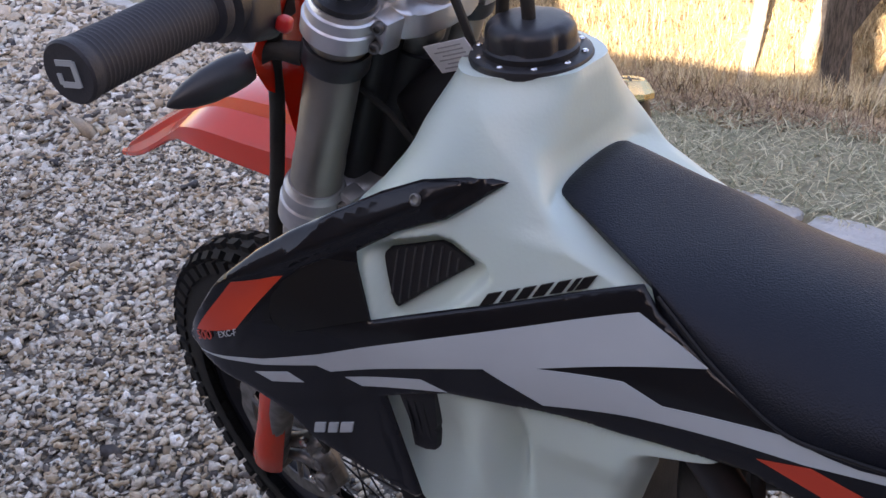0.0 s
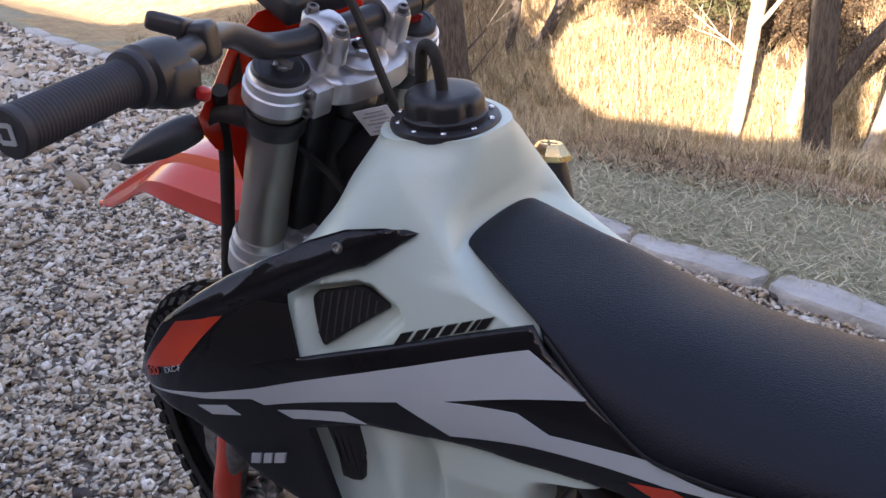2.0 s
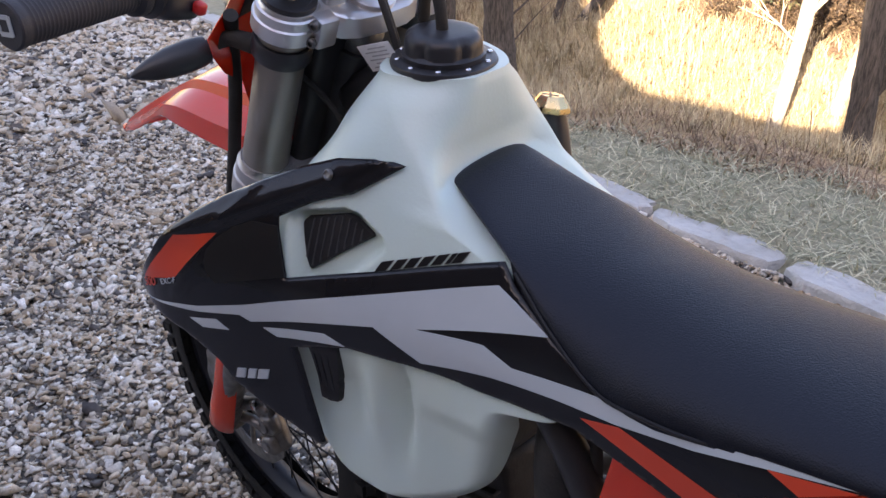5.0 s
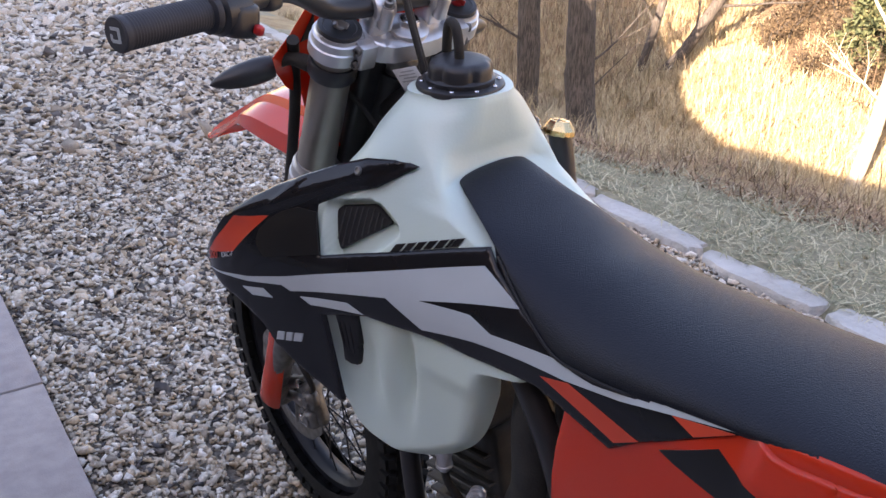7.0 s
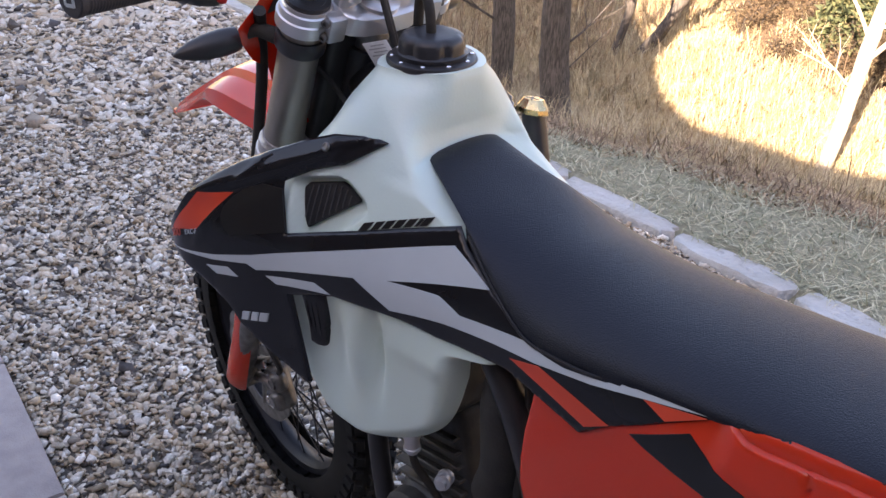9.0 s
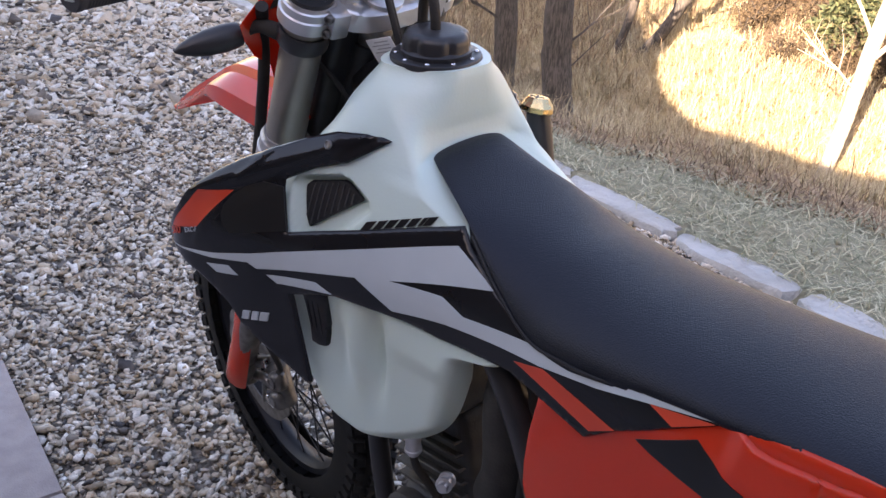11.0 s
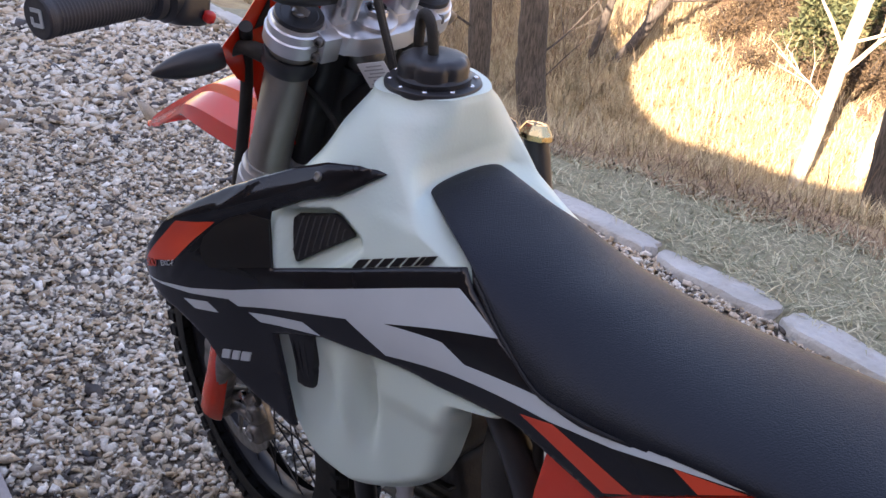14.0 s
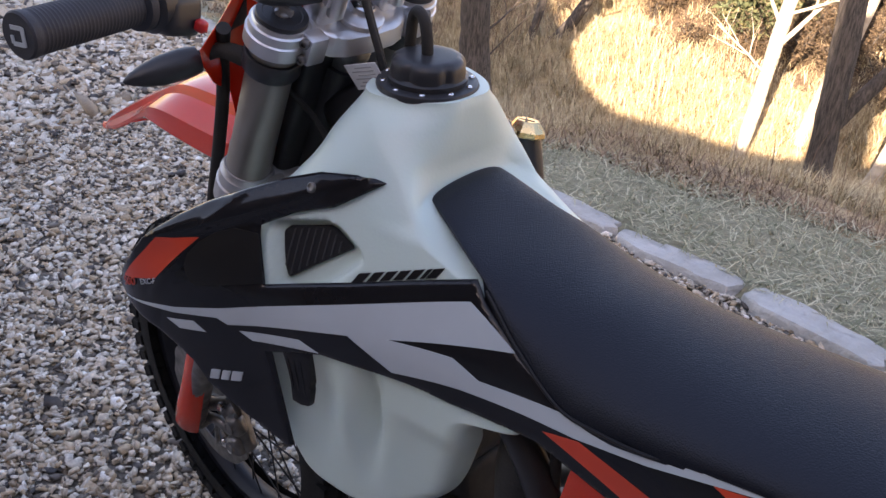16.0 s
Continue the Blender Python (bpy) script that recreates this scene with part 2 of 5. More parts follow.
def tube(bm, pts, r, seg=10, smooth=6, caps=True):
    """A round bar along a line; r is one radius or one for each point given."""
    rs = list(r) if isinstance(r, (list, tuple)) else [r] * len(pts)
    line = spline(pts, smooth) if smooth > 1 and len(pts) > 2 else [Vector(q) for q in pts]
    m = len(line) - 1
    rings, side = [], None
    for i, q in enumerate(line):
        d = (line[min(i + 1, m)] - line[max(i - 1, 0)]).normalized()
        if side is None:
            side = d.orthogonal().normalized()
        side = (side - d * side.dot(d)).normalized()
        up = d.cross(side)
        f = i / m * (len(rs) - 1)
        k = min(int(f), len(rs) - 2)
        rad = rs[k] + (rs[k + 1] - rs[k]) * (f - k)
        rings.append([q + (side * math.cos(a) + up * math.sin(a)) * rad for a in (2 * math.pi * j / seg for j in range(seg))])
    ring_faces(bm, rings, True, caps)
    return bm


def lathe(bm, base, axis, profile, seg=32, caps=True):
    """Turned shape: profile is (distance along the axis, radius)."""
    base, d = Vector(base), Vector(axis).normalized()
    s = d.orthogonal().normalized()
    u = d.cross(s)
    ring_faces(bm, [[base + d * h + (s * math.cos(a) + u * math.sin(a)) * max(r, 1e-4) for a in (2 * math.pi * j / seg for j in range(seg))]
                    for h, r in profile], True, caps)
    return bm


def block(bm, m, size, bevel=0.004, seg=2):
    """A box with rounded edges at the pose m."""
    made = bmesh.ops.create_cube(bm, size=1.0, matrix=m @ Matrix.Diagonal((*size, 1)))
    vs = set(made["verts"])
    es = [e for e in bm.edges if e.verts[0] in vs and e.verts[1] in vs]
    if bevel:
        bmesh.ops.bevel(bm, geom=es, offset=bevel, segments=seg, affect="EDGES", profile=0.6)
    return bm


def inside(p, poly):
    c, n = False, len(poly)
    for i in range(n):
        a, b = poly[i], poly[i - 1]
        if (a[1] > p[1]) != (b[1] > p[1]) and p[0] < (b[0] - a[0]) * (p[1] - a[1]) / (b[1] - a[1]) + a[0]:
            c = not c
    return c


def edge_distance(p, poly):
    best = 1e9
    for i in range(len(poly)):
        ax, ay = poly[i - 1]
        bx, by = poly[i]
        dx, dy = bx - ax, by - ay
        t = max(0.0, min(1.0, ((p[0] - ax) * dx + (p[1] - ay) * dy) / (dx * dx + dy * dy + 1e-12)))
        best = min(best, math.hypot(p[0] - ax - t * dx, p[1] - ay - t * dy))
    return best


def sheet(bm, poly, surf, thick=0.003, off=0.0, step=0.01, soft=0.0, place=None):
    """A moulded panel: the outline poly in (u, v), laid on the surface surf(u, v), with thickness and, with soft, a rolled-in rim."""
    from mathutils.geometry import delaunay_2d_cdt
    place = place or (lambda u, v, w: (u, w, v))
    rim = []
    for i in range(len(poly)):
        a, b = Vector(poly[i]), Vector(poly[(i + 1) % len(poly)])
        n = max(1, int((b - a).length / step))
        rim += [a.lerp(b, k / n) for k in range(n)]
    n = len(rim)
    us, vs = [p[0] for p in rim], [p[1] for p in rim]
    pts = list(rim)
    u = min(us) + step * 0.5
    while u < max(us):
        v = min(vs) + step * 0.5
        while v < max(vs):
            if inside((u, v), poly) and edge_distance((u, v), poly) > step * 0.45:
                pts.append(Vector((u, v)))
            v += step
        u += step
    if soft:
        for i in range(n):
            a, b = rim[i - 1], rim[(i + 1) % n]
            t = (b - a).normalized()
            q = rim[i] + Vector((-t.y, t.x)) * soft * 0.5
            if not inside(q, poly):
                q = rim[i] - Vector((-t.y, t.x)) * soft * 0.5
            if inside(q, poly) and edge_distance(q, poly) > soft * 0.4:
                pts.append(q)
    out = delaunay_2d_cdt(pts, [(i, (i + 1) % n) for i in range(n)], [], 1, 1e-6)
    co, faces = out[0], out[2]
    top, low = [], []
    for p in co:
        w = surf(p.x, p.y) + off
        d = edge_distance(p, poly)
        drop = 0.0
        if soft and d < soft:
            f = 1 - d / soft
            drop = thick * 0.85 * (1 - math.sqrt(max(0, 1 - f * f)))
        top.append(bm.verts.new(place(p.x, p.y, w - drop)))
        low.append(bm.verts.new(place(p.x, p.y, w - thick)))
    count = {}
    for f in faces:
        bm.faces.new([top[i] for i in f])
        bm.faces.new([low[i] for i in reversed(f)])
        for i in range(len(f)):
            e = (f[i], f[(i + 1) % len(f)])
            count[e] = 1
    for a, b in count:
        if (b, a) not in count:
            bm.faces.new((top[b], top[a], low[a], low[b]))
    return bm


def smooth_table(x, xs, ys):
    """A smooth line through a table (monotone, Catmull-Rom slopes)."""
    if x <= xs[0]:
        return ys[0]
    if x >= xs[-1]:
        return ys[-1]
    i = max(k for k in range(len(xs) - 1) if xs[k] <= x)
    h = xs[i + 1] - xs[i]
    def slope(k):
        if k == 0 or k == len(xs) - 1:
            return 0.0 if k else (ys[1] - ys[0]) / (xs[1] - xs[0])
        return (ys[k + 1] - ys[k - 1]) / (xs[k + 1] - xs[k - 1])
    t = (x - xs[i]) / h
    a, b, c, d = ys[i], slope(i) * h, ys[i + 1], slope(i + 1) * h
    return a * (1 + 2 * t) * (1 - t) ** 2 + b * t * (1 - t) ** 2 + c * t * t * (3 - 2 * t) + d * t * t * (t - 1)


def pieces(name, verts, faces, mat, smooth=False):
    """Many small pieces in one mesh, from arrays."""
    me = bpy.data.meshes.new(name)
    verts, faces = np.asarray(verts, np.float32), np.asarray(faces, np.int32)
    k = faces.shape[1]
    me.vertices.add(len(verts))
    me.vertices.foreach_set("co", verts.ravel())
    me.loops.add(faces.size)
    me.loops.foreach_set("vertex_index", faces.ravel())
    me.polygons.add(len(faces))
    me.polygons.foreach_set("loop_start", np.arange(0, faces.size, k, dtype=np.int32))
    if smooth:
        me.polygons.foreach_set("use_smooth", [True] * len(faces))
    me.materials.append(mat)
    me.update(calc_edges=True)
    return new(name, me)

# ---- the ground: one sheet from the gravel yard over the lawn to the hillside ----
LINE_P, LINE_N = Vector((0.64, 2.93)), Vector((0.722, 0.692))      # the stone edging and the way to the lawn
LINE_T = Vector((0.692, -0.722))


def beyond(x, y):
    """Metres past the stone edging."""
    return (x - LINE_P.x) * LINE_N.x + (y - LINE_P.y) * LINE_N.y


def step01(t):
    t = max(0.0, min(1.0, t))
    return t * t * (3 - 2 * t)


def brush_line(x, y):
    """Metres past the lawn's far edge, where leaves and tall grass begin."""
    s = (x - LINE_P.x) * LINE_T.x + (y - LINE_P.y) * LINE_T.y
    return beyond(x, y) - (1.18 + 0.20 * max(0.0, min(2.5, s)) + 0.48 * max(-1.5, min(0.0, s)) + 0.05 * math.sin(5 * s) + 0.03 * math.sin(13 * s + 1))


def ground_z(x, y):
    q = beyond(x, y)
    if q < 0:
        return 0.0
    z = 0.06 * max(0.0, min(1.0, (q - 0.17) / 0.07)) - 0.10 * q
    if q > 1.3:
        z -= 0.26 * (min(q, 4.2) - 1.3)
    if q > 4.2:
        z += 0.10 * (min(q, 60) - 4.2)
    if q > 5.0:
        z += 0.30 * (min(q, 60) - 5.0)
    u = (x - LINE_P.x) * LINE_T.x + (y - LINE_P.y) * LINE_T.y
    z -= 0.40 * step01((-0.9 - u) / 1.4) * step01((q - 0.5) / 1.2) * (1 - step01((q - 3.6) / 1.8))
    if q > 1.0:
        z += 0.10 * min(1, q - 1) * noise.noise(Vector((x * 0.5, y * 0.5, 3.0)))
    return z


def brushy(x, y):
    """Whether brown brush stands there."""
    u = (x - LINE_P.x) * LINE_T.x + (y - LINE_P.y) * LINE_T.y
    return -6.6 < u < 1.5 and beyond(x, y) > 6.05 + 0.25 * noise.noise(Vector((x * 2, y * 2, 7))) + 0.8 * max(0.0, -4.4 - u)


def build_ground():
    bm = bmesh.new()
    us = sorted(set([-400, -200, -100, -60, -40, -30] + [round(-24 + 1.0 * i, 2) for i in range(18)] + [round(-6 + 0.25 * i, 3) for i in range(49)] + [round(7 + i, 2) for i in range(18)] + [30, 40, 60, 100, 200, 400]))
    qs = [-400, -150, -60, -30, -20, -14] + [-10 + i for i in range(10)] + [-0.02, 0.0, 0.05, 0.10, 0.14, 0.17, 0.205, 0.24] + [0.3 + 0.3 * i for i in range(30)] + [10 + i for i in range(20)] + [32, 36, 42, 50, 60, 80, 120, 200, 400]
    grid = []
    for q in qs:
        row = []
        for u in us:
            p = LINE_P + LINE_N * q + LINE_T * u
            row.append(bm.verts.new((p.x, p.y, ground_z(p.x, p.y))))
        grid.append(row)
    for i in range(len(qs) - 1):
        for j in range(len(us) - 1):
            f = bm.faces.new((grid[i][j], grid[i][j + 1], grid[i + 1][j + 1], grid[i + 1][j]))
            q, u = (qs[i] + qs[i + 1]) / 2, (us[j] + us[j + 1]) / 2
            p = LINE_P + LINE_N * q + LINE_T * u
            # index 3: the brown soil with the upper slope's shade in its colour
            f.material_index = 0 if q < 0.17 else (1 if brush_line(p.x, p.y) < 0 else (3 if brushy(p.x, p.y) else 2))
    ob = link("ground", bm, M_BED, 60)
    ob.data.materials.append(M_SOIL)
    ob.data.materials.append(M_HILL)
    ob.data.materials.append(M_BROWN_SHADE)
    return tagged(ob, "gravel yard running into cut lawn and a dry grass hillside", "ground", kind="structure")


build_ground()


# ---- pavers of the porch, an unseen house added behind to close the place and cast shade ----
PAVE_P, PAVE_A, PAVE_B = Vector((-1.152, 1.636)), Vector((0.735, -0.678)), Vector((-0.678, -0.735))


def build_pavers():
    bm = bmesh.new()
    w, d, h = 0.61, 0.61, 0.05
    block(bm, Matrix.Translation((0, 0, 0)), (w - 0.008, d - 0.008, h), 0.006, 2)
    turn = math.atan2(PAVE_A.y, PAVE_A.x)
    floor = new("porch_floor")
    tagged(floor, "porch floor of square mauve concrete pavers edging the gravel", "paving", kind="structure")
    first = None
    rng = random.Random(4)
    for r in range(4):
        for c in range(-4, 6):
            p = PAVE_P + PAVE_A * (w * (c + 0.5)) + PAVE_B * (d * (r + 0.5))
            m = Matrix.LocRotScale((p.x, p.y, 0.018 + rng.uniform(-0.002, 0.002)), Euler((0, 0, turn + rng.uniform(-0.004, 0.004))), None)
            if first is None:
                first = part("paver", bm, M_PAVER, floor)
                first.matrix_basis = m
            else:
                again(first, "paver", floor, m)


build_pavers()


def build_house():
    """An unseen house added behind the viewer; its roofline is shaped to shade yard and lawn."""
    house = new("house")
    tagged(house, "unseen dark-sided house added to shade the yard, its roofline shaped to the shade's edge", "house", kind="structure")
    y0 = -2.0
    bm = bmesh.new()
    block(bm, Matrix.Translation((-13.2, y0 - 4, 3.4)), (15.4, 8, 6.8), 0)
    part("wall", bm, M_WALL, house)
    bm = bmesh.new()
    # stepped top edge set by where the shade must end on the slope
    outline = [(-5.5, 0.0), (9.0, 0.0), (9.0, 3.0), (-0.9, 3.28), (-2.66, 3.74), (-3.22, 4.15), (-4.12, 5.26), (-5.5, 6.3)]
    a = [bm.verts.new((x, y0, z)) for x, z in outline]
    b = [bm.verts.new((x, y0 - 8, z)) for x, z in outline]
    bm.faces.new(a)
    bm.faces.new(list(reversed(b)))
    for i in range(len(outline)):
        j = (i + 1) % len(outline)
        bm.faces.new((a[i], a[j], b[j], b[i]))
    part("shade_edge_wall", bm, M_WALL, house)
    bm = bmesh.new()
    block(bm, Matrix.Translation((-13.2, y0 - 4, 6.9)), (15.4, 8.4, 0.2), 0.02)
    part("roof", bm, M_ROOF, house)
    # unseen block added on the roofline; its shadow keeps the forked tree dark
    bm = bmesh.new()
    block(bm, Matrix.Translation((-0.46, y0 - 0.3, 3.9)), (0.38, 0.5, 1.7), 0.02)
    part("added_shade_block", bm, M_WALL, house)


build_house()

# ---- the motorcycle: x ahead, y to its left, z up, upright; the empty leans it on its stand ----
bike = new("motorcycle")
tagged(bike, "orange and black off-road motorcycle with milky tank on gravel", "motorcycle")
bike.matrix_basis = pose(0.1966, 1.0505, 0.0, -5, 0, 140)

SIDE_X = [-1.0, -0.5, -0.3, -0.17, -0.05, 0.06, 0.13, 0.20, 0.27, 0.36]
SIDE_Y = [0.138, 0.132, 0.134, 0.147, 0.180, 0.214, 0.244, 0.270, 0.287, 0.290]


def side(x, z):
    """How far the body's flank stands out from the middle."""
    k = z - 0.93
    k = 0.5 * (k + math.sqrt(k * k + 0.0004))
    return smooth_table(x, SIDE_X, SIDE_Y) - 0.42 * k


# -- fuel tank --
TZ = [0.662, 0.666, 0.673, 0.684, 0.710, 0.735, 0.762, 0.80, 0.825, 0.864, 0.885, 0.93, 0.98, 1.0, 1.013, 1.021, 1.030, 1.045, 1.053, 1.06, 1.084, 1.10, 1.118, 1.146, 1.1555]
TC = [-0.030, -0.042, -0.056, -0.078, -0.124, -0.154, -0.165, -0.172, -0.178, -0.197, -0.255, -0.238, -0.205, -0.180, -0.151, -0.132, -0.110, -0.086, -0.079, -0.073, -0.055, -0.046, -0.036, -0.022, -0.018]
TI = [-0.070, -0.084, -0.098, -0.116, -0.142, -0.159, -0.170, -0.180, -0.188, -0.203, -0.262, -0.250, -0.222, -0.196, -0.170, -0.150, -0.126, -0.094, -0.074, -0.062, -0.057, -0.058, -0.0585, -0.058, -0.056]
FZ = [0.662, 0.666, 0.674, 0.695, 0.73, 0.77, 0.81, 0.84, 0.862, 0.885, 0.93, 0.98, 1.015, 1.030, 1.042, 1.055, 1.07, 1.09, 1.12, 1.14, 1.1555]
TF = [0.050, 0.066, 0.085, 0.112, 0.155, 0.17, 0.18, 0.185, 0.19, 0.20, 0.21, 0.188, 0.168, 0.154, 0.142, 0.130, 0.116, 0.102, 0.088, 0.080, 0.073]
UZ = [0.662, 0.666, 0.676, 0.70, 0.73, 0.81, 0.885, 0.93, 0.976, 1.0, 1.04, 1.085, 1.128, 1.1555]
UW = [0.178, 0.186, 0.192, 0.196, 0.20, 0.21, 0.22, 0.215, 0.200, 0.186, 0.162, 0.128, 0.097, 0.074]
RZ = [0.66, 0.93, 0.98, 1.02, 1.06, 1.10, 1.13, 1.1555]
RK = [1.0, 0.895, 0.845, 0.79, 0.84, 0.895, 0.95, 0.98]      # the right half is the slimmer one


def tank_half(x, z):
    """Half the tank's width; it narrows to the back above the shrouds."""
    w, s = smooth_table(z, UZ, UW) + 0.62 * step01((z - 1.0) / 0.05) * 0.5 * (x + 0.005 - math.sqrt((x + 0.005) ** 2 + 0.0006)), side(x, z) - 0.006
    if z < 0.90:
        low = max(0.0, min(1.0, (0.90 - z) / 0.08))
        s = s * (1 - low) + (0.6 * s + 0.4 * 0.195) * low - 0.010 * low
    k = 0.012
    h = max(0.0, min(1.0, 0.5 + 0.5 * (s - w) / k))
    return s * (1 - h) + w * h - k * h * (1 - h)


def dent(x, z, cx, cz, rx, rz, depth, sharp=2.0):
    d = abs((x - cx) / rx) ** sharp + abs((z - cz) / rz) ** sharp
    return depth * math.exp(-d * 1.4)


VENT = [(x + 0.005, z) for x, z in [(0.069, 1.000), (0.069, 1.004), (0.064, 1.009), (0.015, 1.021), (0.006, 1.019), (-0.018, 1.006), (-0.019, 1.003), (0.022, 0.974), (0.047, 0.955), (0.052, 0.956)]]
POCKET = [(0.085, 1.003), (0.083, 1.012), (0.072, 1.018), (0.018, 1.031), (0.0, 1.028), (-0.032, 1.011), (-0.038, 1.000), (0.002, 0.955), (0.038, 0.936), (0.064, 0.939)]


def hollows(x, z):
    """The moulded hollows of the left face."""
    y = 0.0
    if -0.06 < x < 0.10 and 0.92 < z < 1.05:
        d = edge_distance((x, z), POCKET)
        y += 0.019 * step01((d if inside((x, z), POCKET) else -d) / 0.009 + 0.2)
    y += dent(x, z, -0.066, 0.815, 0.015, 0.075, 0.022)
    y -= dent(x, z, -0.034, 0.805, 0.018, 0.07, 0.009)
    y += dent(x, z, 0.005, 0.80, 0.020, 0.075, 0.010)
    y += 0.006 * step01((0.842 - z) / 0.03) * step01((-0.06 - x) / 0.08)
    return y


def bend(p0, p1, p2, n):
    """A rounded corner from p0 to p2 about p1, its start left out."""
    out = []
    for i in range(1, n + 1):
        t = i / n
        out.append(tuple((1 - t) ** 2 * a + 2 * t * (1 - t) * b + t * t * c for a, b, c in zip(p0, p1, p2)))
    return out


def towards(a, b, d):
    L = math.hypot(b[0] - a[0], b[1] - a[1])
    f = min(0.48, d / max(L, 1e-6))
    return (a[0] + (b[0] - a[0]) * f, a[1] + (b[1] - a[1]) * f)


def tank_section(z):
    """The left half of a level cut: front, flank, back ridge, hollow for the seat."""
    xc, xi, xf = smooth_table(z, TZ, TC), smooth_table(z, TZ, TI), smooth_table(z, FZ, TF)
    n = 5.0 - 2.0 * step01((z - 0.98) / 0.06) - 1.0 * step01((z - 1.10) / 0.045)
    xm = xc + (xf - xc) * (0.45 if z > 0.9 else 0.30)
    out = []
    for i in range(71):
        w = math.sin(math.pi / 2 * (1 - i / 70))
        x = xm + (xf - xm) * w
        out.append((x, tank_half(x, z) * max(0.0, 1 - w ** n) ** (1 / n)))
    top = step01((z - 1.07) / 0.075)
    C = (xc, tank_half(xc, z))
    I = (xi, C[1] * (0.80 - 0.18 * step01((z - 1.05) / 0.02) - 0.10 * top))
    r = 0.007 + 0.011 * step01((0.9 - z) / 0.05) + 0.030 * top
    x1 = min(xm - 0.001, xc + r)
    for i in range(1, 41):
        x = xm + (x1 - xm) * i / 40
        out.append((x, tank_half(x, z)))
    e = towards(C, I, r)
    out += bend(out[-1], C, e, 14)
    g = towards(I, C, r)
    out += [(e[0] + (g[0] - e[0]) * i / 8, e[1] + (g[1] - e[1]) * i / 8) for i in range(1, 9)]
    low = step01((0.868 - z) / 0.012)
    inner = 0.55 * I[1] * (1 - low) + (0.110 + 0.010 * step01((0.81 - z) / 0.11)) * low
    out += bend(g, I, (xi, inner), 8)
    out += [(xi + 0.012 * low, inner * (1 - 0.10 * low)), (xi + 0.11 * low, inner * 0.5), (xi + 0.13 * low, 0.0)]
    return out


def build_tank():
    bm = bmesh.new()
    rings = []
    for i in range(171):
        z = TZ[0] + (TZ[-1] - TZ[0]) * i / 170
        half = tank_section(z)
        left = [(x, y - (hollows(x, z) if y > 0.05 else 0.0), z) for x, y in half]
        k = smooth_table(z, RZ, RK)
        right = [(x, -y * k, z) for x, y in reversed(half[1:-1])]
        rings.append(left + right)
    ring_faces(bm, rings)
    return part("fuel_tank", bm, M_TANK, bike, "milky translucent plastic fuel tank with moulded hollows", 60)


tank = build_tank()

# -- filler: collar with screws, cap, vent hose --
CAP_AXIS = Vector((-0.05, 0.0, 1.0)).normalized()
CAP_P = Vector((0.007, 0.007, 1.1555))
bm = bmesh.new()
lathe(bm, CAP_P, CAP_AXIS, [(-0.002, 0.050), (-0.002, 0.0575), (0.002, 0.0585), (0.0055, 0.057), (0.0065, 0.054), (0.0065, 0.040), (0.004, 0.039)], 48)
collar = part("filler_collar", bm, M_SATIN, tank, "black collar ring with bright screws")
bm = bmesh.new()
lathe(bm, (0, 0, 0), (0, 0, 1), [(0, 0.0034), (0.0012, 0.0034), (0.0024, 0.0022), (0.0026, 0.0004)], 12)
screw = part("screw", bm, M_CHROME, collar, "bright screw head")
S0 = CAP_AXIS.orthogonal().normalized()
S1 = CAP_AXIS.cross(S0)
for i in range(10):
    a = 2 * math.pi * (i + 0.35) / 10
    m = Matrix.Translation(CAP_P + CAP_AXIS * 0.0062 + (S0 * math.cos(a) + S1 * math.sin(a)) * 0.0505)
    if i == 0:
        screw.matrix_basis = m
    else:
        again(screw, "screw", collar, m)
bm = bmesh.new()
seg = 60
rings = []
for h, r, k in [(0.004, 0.0445, 0), (0.012, 0.0455, 0), (0.0135, 0.043, 0), (0.015, 0.0428, 1), (0.022, 0.0428, 1), (0.0275, 0.0420, 1), (0.0315, 0.0400, 0.9), (0.0342, 0.036, 0.5), (0.0352, 0.030, 0.15), (0.0356, 0.018, 0), (0.0356, 0.002, 0)]:
    ring = []
    for j in range(seg):
        a = 2 * math.pi * j / seg
        rr = r * (1 - 0.085 * k * max(0.0, math.cos(6 * a)) ** 3)
        ring.append(CAP_P + CAP_AXIS * h + (S0 * math.cos(a) + S1 * math.sin(a)) * rr)
    rings.append(ring)
ring_faces(bm, rings)
cap = part("filler_cap", bm, M_SATIN, tank, "black fluted screw cap")
bm = bmesh.new()
tube(bm, [(0.006, 0.008, 1.186), (0.007, 0.008, 1.208), (0.012, 0.007, 1.226), (0.022, 0.006, 1.234), (0.032, 0.004, 1.228), (0.039, 0.002, 1.208), (0.047, 0.0, 1.172), (0.066, -0.002, 1.12)], 0.0066, 12)
part("vent_hose", bm, M_RUBBER, tank, "black rubber breather hose looping into the steering head")

# -- vent grilles of the tank --
def tank_face(x, z):
    return tank_half(x, z) - hollows(x, z)


def vent_surf(x, z):
    return tank_half(x, z) - 0.0115


bm = bmesh.new()
sheet(bm, VENT, vent_surf, 0.004, 0.0, 0.008, 0.002)
vent = part("vent_grille", bm, M_INSET, tank, "dark ribbed plastic vent")
for i in range(9):
    u = -0.010 + i * 0.0086
    zz = [1.022 - 0.001 * k for k in range(80)]
    zz = [z for z in zz if inside((u - 0.001, z), VENT) and inside((u + 0.002, z), VENT)][2:-2]
    if len(zz) > 6:
        bm = bmesh.new()
        sheet(bm, [(u, zz[0]), (u + 0.0012, zz[0]), (u + 0.0012, zz[-1]), (u, zz[-1])], vent_surf, 0.004, 0.0016, 0.012)
        part("rib", bm, M_RIB, vent, "thin grey rib")
